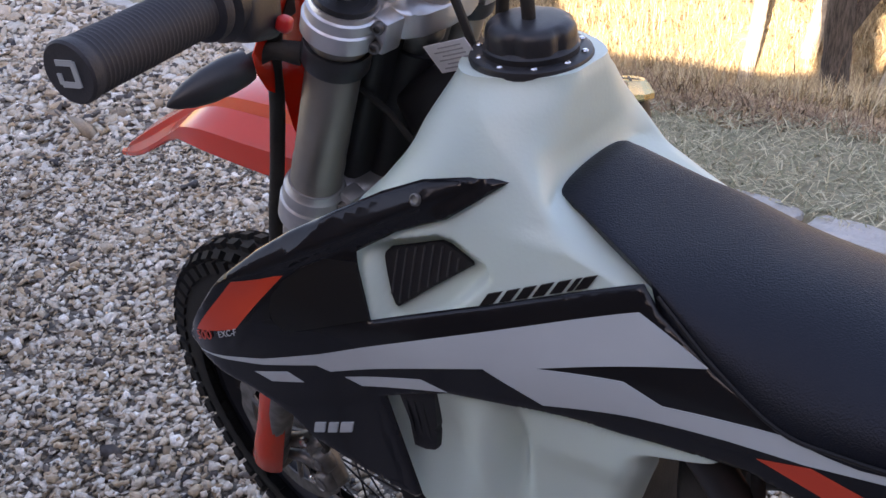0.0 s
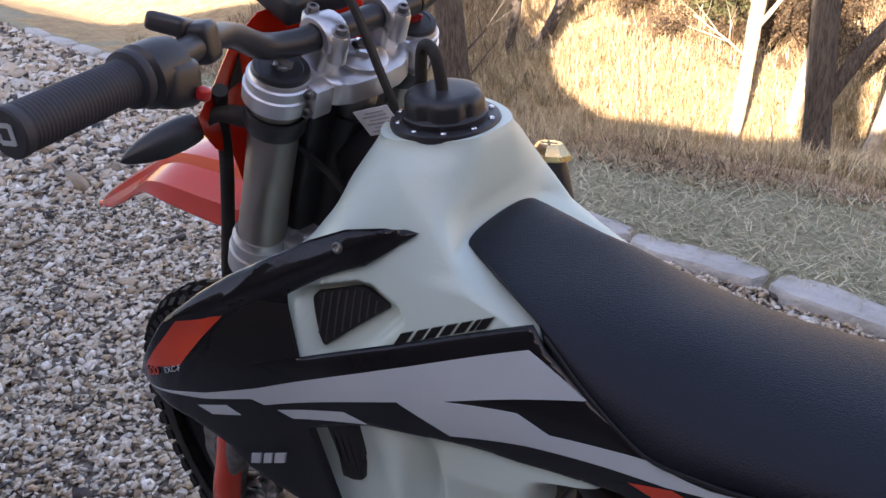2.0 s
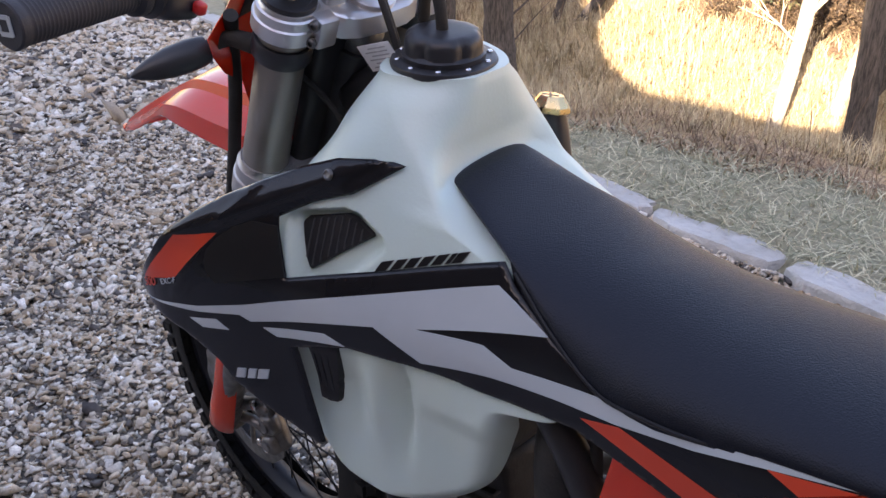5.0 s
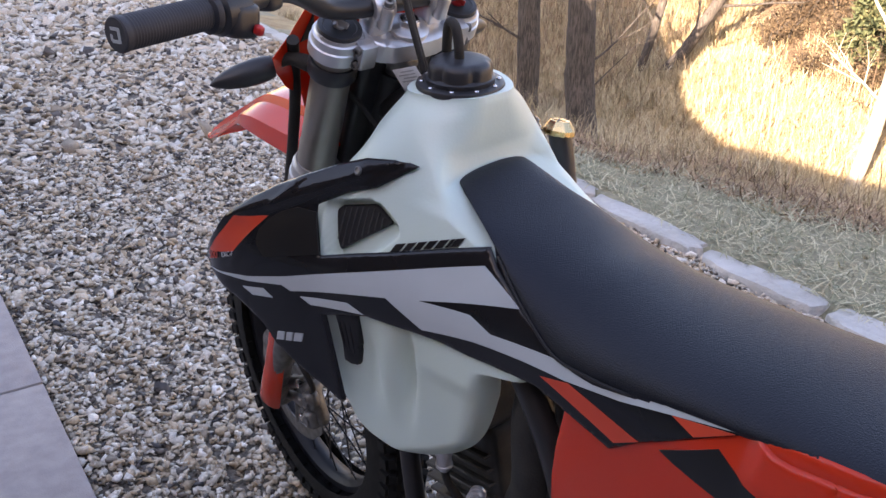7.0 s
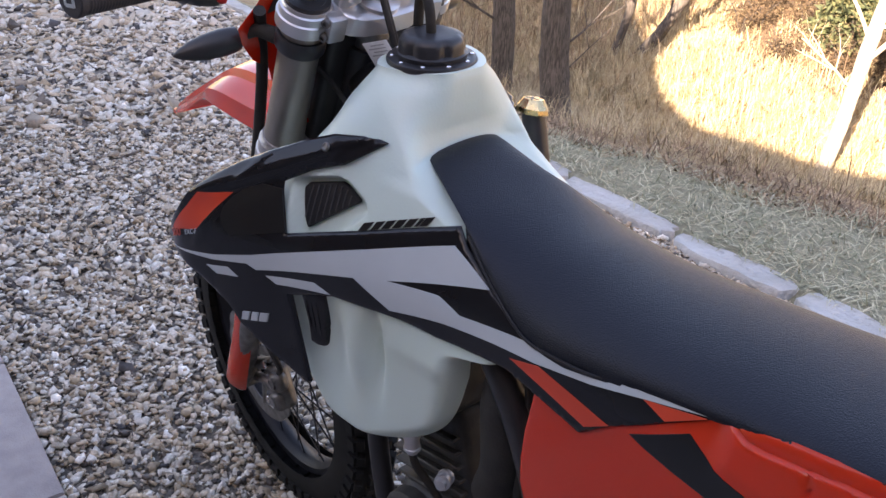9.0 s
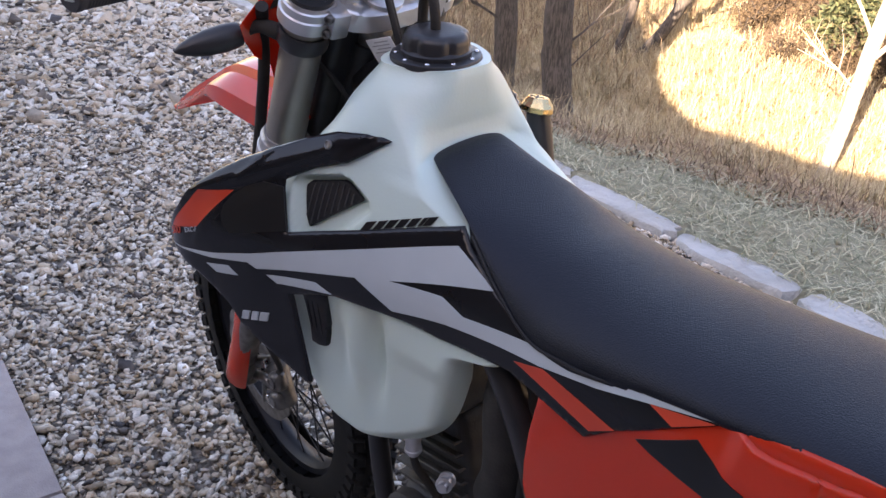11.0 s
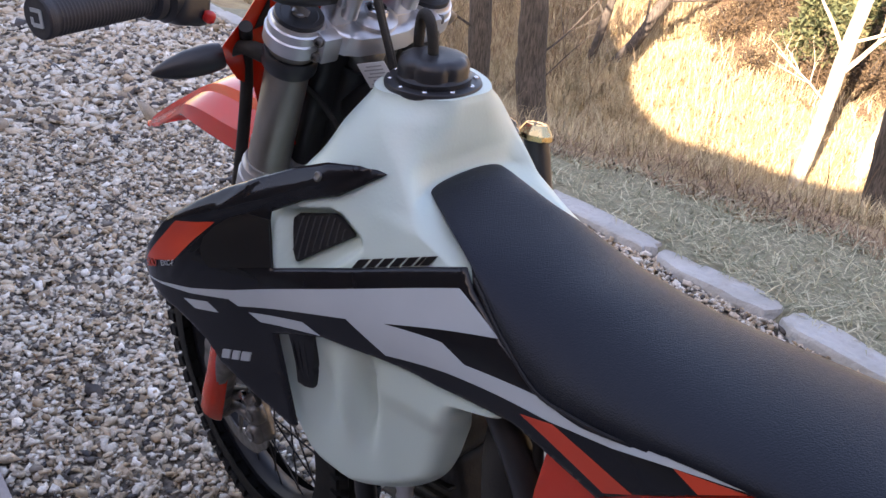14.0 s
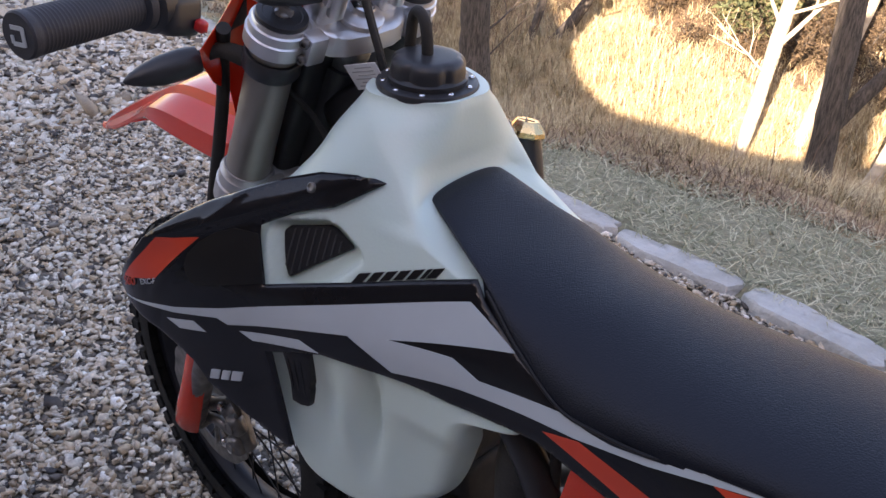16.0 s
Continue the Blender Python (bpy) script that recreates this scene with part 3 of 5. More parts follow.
SLOT = [(0.052, 0.872), (0.010, 0.876), (0.022, 0.788), (0.025, 0.783), (0.047, 0.779), (0.051, 0.783)]


def slot_surf(x, z):
    return tank_half(x, z) - hollows(x, 0.80) * 0.5 + 0.006


bm = bmesh.new()
sheet(bm, SLOT, slot_surf, 0.014, 0.0, 0.008, 0.003)
slot = part("lower_vent_grille", bm, M_INSET, tank, "narrow dark ribbed plastic vent")
for i in range(3):
    u = 0.028 + i * 0.0085
    bm = bmesh.new()
    sheet(bm, [(u - 0.004, 0.870), (u, 0.870), (u + 0.003, 0.792), (u - 0.001, 0.792)], slot_surf, 0.004, 0.0020, 0.02, 0.001)
    part("rib", bm, M_INSET, slot)

# -- petcock under the tank --
bm = bmesh.new()
lathe(bm, (-0.092, 0.130, 0.700), (0, 0, -1), [(0, 0.0125), (0.030, 0.0125), (0.031, 0.011), (0.046, 0.011), (0.047, 0.0125), (0.051, 0.0125), (0.052, 0.008), (0.058, 0.008)], 20)
part("petcock", bm, M_ALLOY, tank, "dull metal fuel tap under the tank")
bm = bmesh.new()
tube(bm, [(-0.090, 0.130, 0.645), (-0.088, 0.122, 0.61), (-0.095, 0.105, 0.57), (-0.12, 0.08, 0.50)], 0.006, 10)
part("fuel_hose", bm, M_RUBBER, tank)

# -- shrouds and the film on them --
SHROUD = [(-0.041, 1.083), (-0.008, 1.086), (0.034, 1.081), (0.073, 1.067), (0.117, 1.046), (0.158, 1.025), (0.189, 1.005), (0.221, 0.978), (0.248, 0.946),
          (0.285, 0.904), (0.298, 0.882), (0.284, 0.868), (0.244, 0.852), (0.212, 0.842), (0.190, 0.829), (0.168, 0.813), (0.150, 0.786), (0.102, 0.750), (0.046, 0.716), (0.040, 0.724), (0.059, 0.860),
          (-0.012, 0.882), (-0.061, 0.884), (-0.115, 0.886), (-0.174, 0.884), (-0.239, 0.890), (-0.281, 0.895), (-0.331, 0.886), (-0.392, 0.876), (-0.429, 0.908),
          (-0.487, 0.946), (-0.530, 0.973), (-0.458, 0.966), (-0.365, 0.948), (-0.302, 0.948), (-0.244, 0.970), (-0.189, 1.002), (-0.171, 1.021),
          (-0.037, 0.979), (0.068, 0.948), (0.091, 1.010), (0.055, 1.031), (0.007, 1.049)]


def shroud_surf(x, z):
    """The panel over the flank, with a raised upper arm and a soft fold."""
    y = side(x, z) + 0.002
    y += 0.010 * math.exp(-((z - (1.062 - 0.46 * max(0.0, x - 0.03))) / 0.016) ** 2) * max(0.0, min(1.0, (x + 0.03) / 0.06))
    line = 1.077 - 0.52 * x
    y -= 0.0055 * step01((line - z) / 0.005) * step01((z - line + 0.034) / 0.026) * step01((0.185 - x) / 0.03)
    fold = max(0.0, min(1.0, (x - 0.225) / 0.06))
    ridge = x - 0.143 - 0.65 * (1.007 - z)
    y += 0.0022 * math.exp(-(ridge / 0.006) ** 2) * step01((z - 0.885) / 0.02)
    return y - 0.009 * fold * fold


def film(name, poly, mat, parent, surf, label="", lift=0.0006, step=0.012):
    bm = bmesh.new()
    sheet(bm, poly, surf, 0.0012, lift, step)
    return part(name, bm, mat, parent, label, 60)


bm = bmesh.new()
sheet(bm, SHROUD, shroud_surf, 0.005, 0.0, 0.0055, 0.005)
shroud = part("shroud", bm, M_GLOSS, bike, "glossy black side shroud with white and red graphics", 50)
WHITE = [(0.276, 0.873), (0.182, 0.889), (0.116, 0.907), (-0.045, 0.959), (-0.174, 1.001), (-0.238, 0.973), (-0.095, 0.935), (-0.173, 0.942), (-0.208, 0.931), (-0.284, 0.941),
         (-0.347, 0.948), (-0.459, 0.963), (-0.526, 0.975), (-0.461, 0.958), (-0.398, 0.941), (-0.324, 0.927), (-0.264, 0.921), (-0.185, 0.911), (-0.104, 0.897), (-0.048, 0.924),
         (0.109, 0.886), (0.123, 0.892), (0.184, 0.881)]
film("white_graphic", WHITE, M_DECAL_W, shroud, shroud_surf, "pale grey-white wedge graphic")
film("dash_graphic", [(0.196, 0.869), (0.157, 0.877), (0.141, 0.866), (0.178, 0.860)], M_DECAL_W, shroud, shroud_surf)
film("dash_graphic", [(0.095, 0.881), (0.016, 0.895), (-0.010, 0.886), (0.079, 0.872)], M_DECAL_W, shroud, shroud_surf)
film("red_graphic", [(0.206, 0.976), (0.157, 0.984), (0.208, 0.921), (0.270, 0.903)], M_DECAL_R, shroud, shroud_surf, "red slanted block graphic")
film("orange_graphic", [(-0.289, 0.915), (-0.329, 0.926), (-0.429, 0.911), (-0.399, 0.891)], M_DECAL_R, shroud, shroud_surf, "orange stripe graphic")
film("orange_graphic", [(-0.459, 0.957), (-0.524, 0.972), (-0.487, 0.950)], M_DECAL_R, shroud, shroud_surf, "orange stripe graphic")
INSET = [(0.086, 1.003), (0.066, 0.951), (0.150, 0.928), (0.163, 0.938), (0.168, 0.950), (0.166, 0.964), (0.157, 0.979), (0.140, 0.993), (0.118, 1.003)]
film("inset_panel", INSET, M_DECAL_K, shroud, shroud_surf, "matte black inset", 0.0008)
bm = bmesh.new()
p = Vector((0.031, side(0.031, 1.068) + 0.010, 1.068))
lathe(bm, p, (0, 1, 0.45), [(0, 0.006), (0.003, 0.006), (0.004, 0.0045), (0.0025, 0.0035), (0.002, 0.0005)], 16)
part("screw", bm, M_STEEL, shroud, "dark screw")


def lettering(name, text, mat, parent, at, size, right, up, surf, wide=1.0):
    """Readable characters of film laid on a curved face; built-in font turned into mesh."""
    cu = bpy.data.curves.new(name, "FONT")
    cu.body, cu.size, cu.extrude = text, size, 0.0004
    cu.shear = 0.25
    tmp = bpy.data.objects.new(name, cu)
    scene.collection.objects.link(tmp)
    bpy.context.view_layer.update()
    me = bpy.data.meshes.new_from_object(tmp.evaluated_get(bpy.context.evaluated_depsgraph_get()))
    bpy.data.objects.remove(tmp)
    r, u = Vector(right).normalized(), Vector(up).normalized()
    n = r.cross(u).normalized()
    u = n.cross(r)
    m = Matrix(((r.x, u.x, n.x, at[0]), (r.y, u.y, n.y, at[1]), (r.z, u.z, n.z, at[2]), (0, 0, 0, 1)))
    up_off = [v.co.z for v in me.vertices]
    me.transform(m @ Matrix.Diagonal((wide, 1, 1, 1)))
    for v, w in zip(me.vertices, up_off):
        v.co.y = surf(v.co.x, v.co.z) + 0.0016 + w
    me.materials.clear()
    me.materials.append(mat)
    ob = new(name, me)
    ob.parent = parent
    return ob


def on_shroud(x, z, lift=0.0012):
    return Vector((x, shroud_surf(x, z) + lift, z))


a, b = on_shroud(0.270, 0.8900, 0.0045), on_shroud(0.233, 0.9045, 0.0035)
lettering("model_number", "500", M_DECAL_R, shroud, a, 0.0160, b - a, (0, -0.04, 1), shroud_surf, 1.3)
a, b = on_shroud(0.231, 0.9060, 0.003), on_shroud(0.198, 0.9185, 0.003)
lettering("model_letters", "EXC-F", M_DECAL_W, shroud, a, 0.0104, b - a, (0, -0.04, 1), shroud_surf)


def bars_on(name, surf, x0, z0, x1, z1, h, widths, mat, parent, slant, label):
    """A maker's mark as plain slanted bars, each with a bar of its own."""
    total = sum(widths)
    u = 0.0
    for w in widths:
        a0, a1 = u / total, (u + w * 0.74) / total
        q = [(x0 + (x1 - x0) * a0, z0 + (z1 - z0) * a0), (x0 + (x1 - x0) * a1, z0 + (z1 - z0) * a1)]
        poly = [q[0], q[1], (q[1][0] - slant, q[1][1] + h), (q[0][0] - slant, q[0][1] + h)]
        bm = bmesh.new()
        sheet(bm, poly, surf, 0.0030, 0.0020, 0.006)
        part(name, bm, mat, parent, label, 60)
        u += w


bars_on("mark_bar", tank_face, -0.034, 0.9775, -0.129, 1.0090, 0.0115, [1.2, 1, 1, 1, 1, 0.45, 1], M_DECAL_K, tank, 0.006, "black slanted bar")
bars_on("mark_bar", shroud_surf, 0.143, 0.796, 0.096, 0.806, 0.0145, [1.2, 1, 1.3], M_DECAL_W, shroud, 0.004, "pale bar")


def mirrored(ob, name, parent, mat=None, label=""):
    """The same panel on the other flank."""
    me = ob.data.copy()
    me.transform(Matrix.Diagonal((1, -1, 1, 1)))
    me.flip_normals()
    if mat:
        me.materials.clear()
        me.materials.append(mat)
    o = new(name, me)
    o.parent = parent
    if label:
        tagged(o, label)
    return o


right_shroud = mirrored(shroud, "shroud", bike, None, "glossy black side shroud")
for v in right_shroud.data.vertices:
    v.co.y += 0.018 + 0.05 * max(0.0, min(1.0, (-0.03 - v.co.x) / 0.10))
    v.co.y -= 0.012 * max(0.0, min(1.0, (v.co.x + 0.07) / 0.08))

bm = bmesh.new()
cap_m = Matrix.Translation((0.020, -0.186, 1.036)) @ pose(0, 0, 0, 10, 4, -10)
rings = []
for h, r in ((0.0, 0.024), (0.002, 0.026), (0.008, 0.026), (0.010, 0.0245), (0.020, 0.017), (0.0212, 0.0155)):
    rings.append([cap_m @ Vector((1.15 * r * math.cos(a), 0.85 * r * math.sin(a), h)) for a in (math.pi * (k + 0.5) / 4 for k in range(8))])
ring_faces(bm, rings)
gold = part("shroud_cap", bm, M_GOLD, right_shroud, "gold anodised faceted cap", 20)
for turn_z in (25, -40):
    bm = bmesh.new()
    block(bm, cap_m @ pose(0, 0.003, 0.0209, 0, 0, turn_z), (0.024, 0.0035, 0.002), 0.0008, 1)
    part("slit", bm, M_INSET, gold, "dark slit in the cap")
bm = bmesh.new()
tube(bm, [(0.018, -0.186, 1.038), (0.014, -0.188, 1.01), (0.006, -0.190, 0.96)], [0.017, 0.018, 0.017], 16, 4)
part("shroud_stay", bm, M_SATIN, right_shroud, "dark post under the gold cap")

# -- seat --
SX = [-1.16, -1.08, -0.95, -0.80, -0.65, -0.53, -0.458, -0.40, -0.349, -0.302, -0.242, -0.179, -0.148, -0.10, -0.07, -0.050]
SE = [0.06, 0.085, 0.098, 0.103, 0.108, 0.116, 0.120, 0.124, 0.127, 0.127, 0.119, 0.105, 0.098, 0.082, 0.071, 0.060]
SR = [0.06, 0.085, 0.097, 0.095, 0.095, 0.094, 0.096, 0.098, 0.099, 0.101, 0.088, 0.064, 0.050, 0.045, 0.045, 0.046]
SZ = [1.035, 1.030, 1.022, 1.008, 0.997, 0.977, 0.966, 0.955, 0.950, 0.950, 0.980, 1.022, 1.038, 1.052, 1.057, 1.058]
ST = [1.05, 1.052, 1.040, 1.026, 1.016, 1.012, 1.009, 1.008, 1.008, 1.011, 1.017, 1.033, 1.043, 1.061, 1.070, 1.068]


def build_seat():
    bm = bmesh.new()
    rings = []
    n = 70
    for i in range(n + 1):
        x = SX[0] + (SX[-1] - SX[0]) * i / n
        e, er, z0, z1 = (smooth_table(x, SX, t) for t in (SE, SR, SZ, ST))
        if i == n:
            e, er, z1 = e * 0.93, er * 0.93, z1 - 0.004
        ring = []
        for k in range(29):
            t = math.pi * k / 28
            c, s = math.cos(t), math.sin(t)
            p = 1.9 if c > 0 else 2.1
            y = (e if c > 0 else er) * math.copysign(abs(c) ** (2 / p), c)
            z = z0 + (z1 - z0) * abs(s) ** (2 / p)
            ring.append((x, y, z))
        ring.append((x, -er * 0.96, z0 - 0.022))
        ring.append((x, 0, z0 - 0.045))
        k = 0.9 if x > -0.18 else 1.03 - 0.25 * step01((-0.42 - x) / 0.06)
        ring.append((x, e * k, z0 - (0.034 if x < -0.18 else 0.018)))
        rings.append(ring)
    ring_faces(bm, rings)
    return part("seat", bm, M_SEAT, bike, "long black grained vinyl seat", 50)


seat = build_seat()
bm = bmesh.new()
edge = [(x, smooth_table(x, SX, SE) + 0.001, smooth_table(x, SX, SZ) - 0.004) for x in (-0.185, -0.20, -0.242, -0.30, -0.349, -0.40)] + [(-0.425, 0.112, 0.955)]
tube(bm, edge, 0.0020, 8, 5)
part("seat_piping", bm, M_INSET, seat, "black seat edge")

# -- orange side panels --
PANEL = [(-0.322, 0.892), (-0.385, 0.886), (-0.428, 0.915), (-0.487, 0.953), (-0.531, 0.979), (-0.545, 0.983), (-0.554, 0.980), (-0.566, 0.9755), (-0.583, 0.976), (-0.619, 0.982), (-0.653, 0.987), (-0.82, 0.999), (-0.98, 1.007), (-1.02, 0.99), (-0.86, 0.90), (-0.70, 0.80), (-0.56, 0.70),
         (-0.44, 0.655), (-0.36, 0.665), (-0.318, 0.70), (-0.304, 0.747), (-0.304, 0.784), (-0.309, 0.828)]


LIP = [(-0.545, 0.985), (-0.565, 0.991), (-0.604, 0.996), (-0.65, 1.001), (-0.82, 1.014), (-0.98, 1.022), (-0.98, 1.004), (-0.82, 0.996), (-0.653, 0.984), (-0.619, 0.979), (-0.583, 0.973), (-0.566, 0.973), (-0.550, 0.977)]


def panel_surf(x, z):
    """The side panel, tucked under the shroud's tail; an upright joint parts it further back."""
    y = smooth_table(x, SIDE_X, SIDE_Y) - 0.0042 - 0.22 * max(0.0, z - 0.945 - 0.02 * (x + 0.5))
    y -= 0.05 * max(0.0, -0.6 - x)
    y += step01((x + 0.560) / 0.028) * (min(y, shroud_surf(x, z) - 0.0045) - y)
    if x < -0.56:
        y -= 0.004 * step01((0.003 - abs((x + 0.620) * 0.9 - (z - 0.981) * 0.45)) / 0.003)
    return y


def lip_surf(x, z):
    """The strip between the panel and the seat."""
    return panel_surf(-0.56 if -0.64 < x < -0.56 else x, z) - 0.0050 - 0.8 * max(0.0, z - smooth_table(x, SX, SZ) - 0.001)


bm = bmesh.new()
sheet(bm, PANEL, panel_surf, 0.006, 0.0, 0.0042, 0.004)
panel = part("side_panel", bm, M_ORANGE, bike, "glossy orange plastic side panel with black graphic", 50)
film("black_graphic", [(-0.452, 0.914), (-0.512, 0.950), (-0.545, 0.934), (-0.585, 0.928), (-0.64, 0.912), (-0.60, 0.895), (-0.504, 0.904), (-0.471, 0.909)], M_DECAL_K, panel, panel_surf, "black slanted graphic", 0.0008)
bm = bmesh.new()
sheet(bm, LIP, lip_surf, 0.006, 0.0, 0.006, 0.003)
part("panel_lip", bm, M_ORANGE, panel, "orange strip along the seat", 50)
right_panel = mirrored(panel, "side_panel", bike, None, "glossy orange plastic side panel")
for v in right_panel.data.vertices:
    v.co.y += 0.035
    v.co.z -= 0.02 * max(0.0, min(1.0, (v.co.z - 0.90) / 0.05))

# -- front end: fork legs, clamps, bars --
FORK_D = Vector((0.436, 0.0, -0.900)).normalized()
FORK_U = -FORK_D
AXLE = Vector((0.565, -0.010, 0.385))
FORK_F = Vector((FORK_D.z * -1, 0, FORK_D.x)).normalized()      # square to the fork, pointing ahead


def fork_leg(sy):
    top = Vector((0.148, 0.0985 * sy, 1.221))
    bm = bmesh.new()
    lathe(bm, top + FORK_D * 0.004, FORK_D, [(0, 0.0272), (0.002, 0.0285), (0.20, 0.0285), (0.205, 0.0295), (0.40, 0.0295), (0.43, 0.0295), (0.55, 0.0295), (0.555, 0.0285), (0.575, 0.0285), (0.578, 0.025)], 40)
    leg = part("fork_leg", bm, M_FORK, bike, "grey-brown anodised fork tube")
    bm = bmesh.new()
    lathe(bm, top + FORK_D * 0.57, FORK_D, [(0, 0.0242), (0.34, 0.0242)], 28)
    part("stanchion", bm, M_STEEL, leg, "grey polished slider")
    bm = bmesh.new()
    lathe(bm, top, FORK_U, [(-0.012, 0.0272), (-0.002, 0.0272), (-0.002, 0.0305), (0.002, 0.0305), (0.0035, 0.0297), (0.0040, 0.0235), (0.0030, 0.0225), (0.0030, 0.002)], 40)
    c = part("fork_cap", bm, M_SATIN, leg, "black fork cap with a grey adjuster")
    bm = bmesh.new()
    lathe(bm, top + FORK_U * 0.003, FORK_U, [(0, 0.0085), (0.003, 0.0085), (0.004, 0.007), (0.004, 0.001)], 20)
    block(bm, Matrix.Translation(top + FORK_U * 0.0085) @ pose(0, 0, 0, 0, -26, 35), (0.024, 0.0065, 0.008), 0.002)
    block(bm, Matrix.Translation(top + FORK_U * 0.0085 + Vector((0.004, 0.004 * sy, 0))) @ pose(0, 0, 0, 0, -26, -50), (0.014, 0.006, 0.007), 0.002)
    part("adjuster", bm, M_ALLOY if sy > 0 else M_RED, c, "pale grey adjuster knob" if sy > 0 else "red adjuster knob")
    bm = bmesh.new()
    q = top + FORK_D * 0.90
    lathe(bm, q, FORK_D, [(-0.035, 0.0255), (-0.02, 0.0265), (0.03, 0.0265), (0.055, 0.019)], 24)
    block(bm, Matrix.Translation(AXLE + Vector((-0.005, 0.0985 * sy, 0.0))) @ pose(0, 0, 0, 0, 26, 0), (0.050, 0.040, 0.062), 0.014, 3)
    part("axle_clamp", bm, M_STEEL, leg, "grey cast axle clamp")
    bm = bmesh.new()
    rings = []
    for s, w in [(0.54, 0.020), (0.56, 0.030), (0.63, 0.032), (0.74, 0.032), (0.82, 0.033), (0.88, 0.036), (0.93, 0.037), (0.955, 0.024)]:
        ctr = top + FORK_D * s + FORK_F * (0.012 - 0.05 * max(0.0, s - 0.70)) + Vector((0, -0.006 * sy, 0))
        ring = []
        for j in range(13):
            a = radians(-10 + 168 * j / 12)
            v = FORK_F * math.cos(a) + Vector((0, sy, 0)) * math.sin(a)
            ring.append(ctr + v * w)
        ring += [ctr + (FORK_F * math.cos(radians(a)) + Vector((0, sy, 0)) * math.sin(radians(a))) * (w - 0.003) for a in range(158, -11, -14)]
        rings.append(ring)
    ring_faces(bm, rings)
    part("fork_guard", bm, M_ORANGE, leg, "orange plastic fork guard")
    return leg


left_leg, right_leg = fork_leg(1), fork_leg(-1)


def triple_clamp(name, s, h, r, mat, bolts):
    """A clamp across both legs at s metres down them."""
    bm = bmesh.new()
    c = Vector((0.148, 0, 1.221)) + FORK_D * s
    for sy in (1, -1):
        lathe(bm, c + Vector((0, 0.0985 * sy, 0)) - FORK_U * h / 2, FORK_U, [(0, 0.0297), (0, r - 0.002), (0.002, r), (h * 0.52, r), (h * 0.56, r - 0.0022), (h * 0.84, r - 0.0026), (h * 0.88, r - 0.005), (h, r - 0.0065), (h, 0.0297)], 48, caps=False)
    turn = FORK_U.to_track_quat("Z", "Y").to_matrix().to_4x4()
    back = -FORK_F
    for sy in (1, -1):
        a = c + Vector((0, 0.066 * sy, 0)) + back * 0.012
        block(bm, Matrix.Translation(c + Vector((0, (0.0985 - r * 0.55) * sy, 0)) + back * (r * 0.98)) @ pose(0, 0, 0, 0, -26, 0), (0.022, 0.026, h * 0.98), 0.004, 2)
    web = [(0.076, -0.026), (0.067, -0.035), (0.055, -0.046), (0.036, -0.053), (0.0, -0.056), (-0.036, -0.053), (-0.055, -0.046), (-0.067, -0.035), (-0.076, -0.026), (-0.076, 0.022), (-0.05, 0.014), (0.0, 0.010), (0.05, 0.014), (0.076, 0.022)]
    sheet(bm, web, lambda u, v: h * 0.36, h * 0.72, 0.0, 0.008, 0.007, place=lambda u, v, w: c + Vector((0, u, 0)) + FORK_F * v + FORK_U * w)
    lathe(bm, c + back * 0.020 - FORK_U * h / 2, FORK_U, [(0, 0.030), (h, 0.030), (h + 0.004, 0.024), (h + 0.004, 0.001)], 32)
    ob = part(name, bm, mat, bike, "pale machined alloy fork clamp")
    for sy in (1, -1):
        for k in bolts:
            b2 = bmesh.new()
            p = c + Vector((0, (0.0985 - r * 0.55 + 0.013) * sy, 0)) + back * (r * 0.98 + 0.002) + FORK_U * k
            lathe(b2, p, Vector((0, sy, 0)) + back * 0.4, [(0, 0.0062), (0.006, 0.0062), (0.0072, 0.005), (0.0072, 0.0032), (0.004, 0.003), (0.004, 0.0005)], 16)
            part("clamp_bolt", b2, M_STEEL, ob, "steel socket bolt")
    return ob


top_clamp = triple_clamp("top_clamp", 0.0205, 0.037, 0.0385, M_CLAMP, (-0.011, 0.011))
low_clamp = triple_clamp("lower_clamp", 0.272, 0.060, 0.0385, M_ALLOY, (-0.015, 0.015))
bm = bmesh.new()
stem = Vector((0.148, 0, 1.221)) - FORK_F * 0.020
lathe(bm, stem + FORK_D * 0.045, FORK_D, [(0, 0.024), (0.006, 0.027), (0.014, 0.027), (0.018, 0.024), (0.03, 0.024), (0.20, 0.024)], 28)
part("steering_stem", bm, M_STEEL, bike, "grey steering stem ring")
bm = bmesh.new()
lathe(bm, stem + FORK_D * 0.004, FORK_U, [(0, 0.021), (0.003, 0.021), (0.004, 0.0195)], 24)
lathe(bm, stem + FORK_D * 0.001, FORK_U, [(0, 0.0155), (0.011, 0.0155), (0.0125, 0.013), (0.0125, 0.008), (0.006, 0.0075), (0.006, 0.001)], 6)
part("stem_nut", bm, M_CHROME, top_clamp, "bright steering stem nut")

# black wrap of the indicator under each top clamp
for sy, leg in ((1, left_leg), (-1, right_leg)):
    bm = bmesh.new()
    c = Vector((0.148, 0.0985 * sy, 1.221)) + FORK_D * 0.051
    lathe(bm, c, FORK_D, [(0, 0.0298), (0, 0.0335), (0.003, 0.035), (0.021, 0.035), (0.024, 0.0335), (0.024, 0.0298)], 32, caps=False)
    part("indicator_band", bm, M_SATIN, leg, "black rubber clamp band")

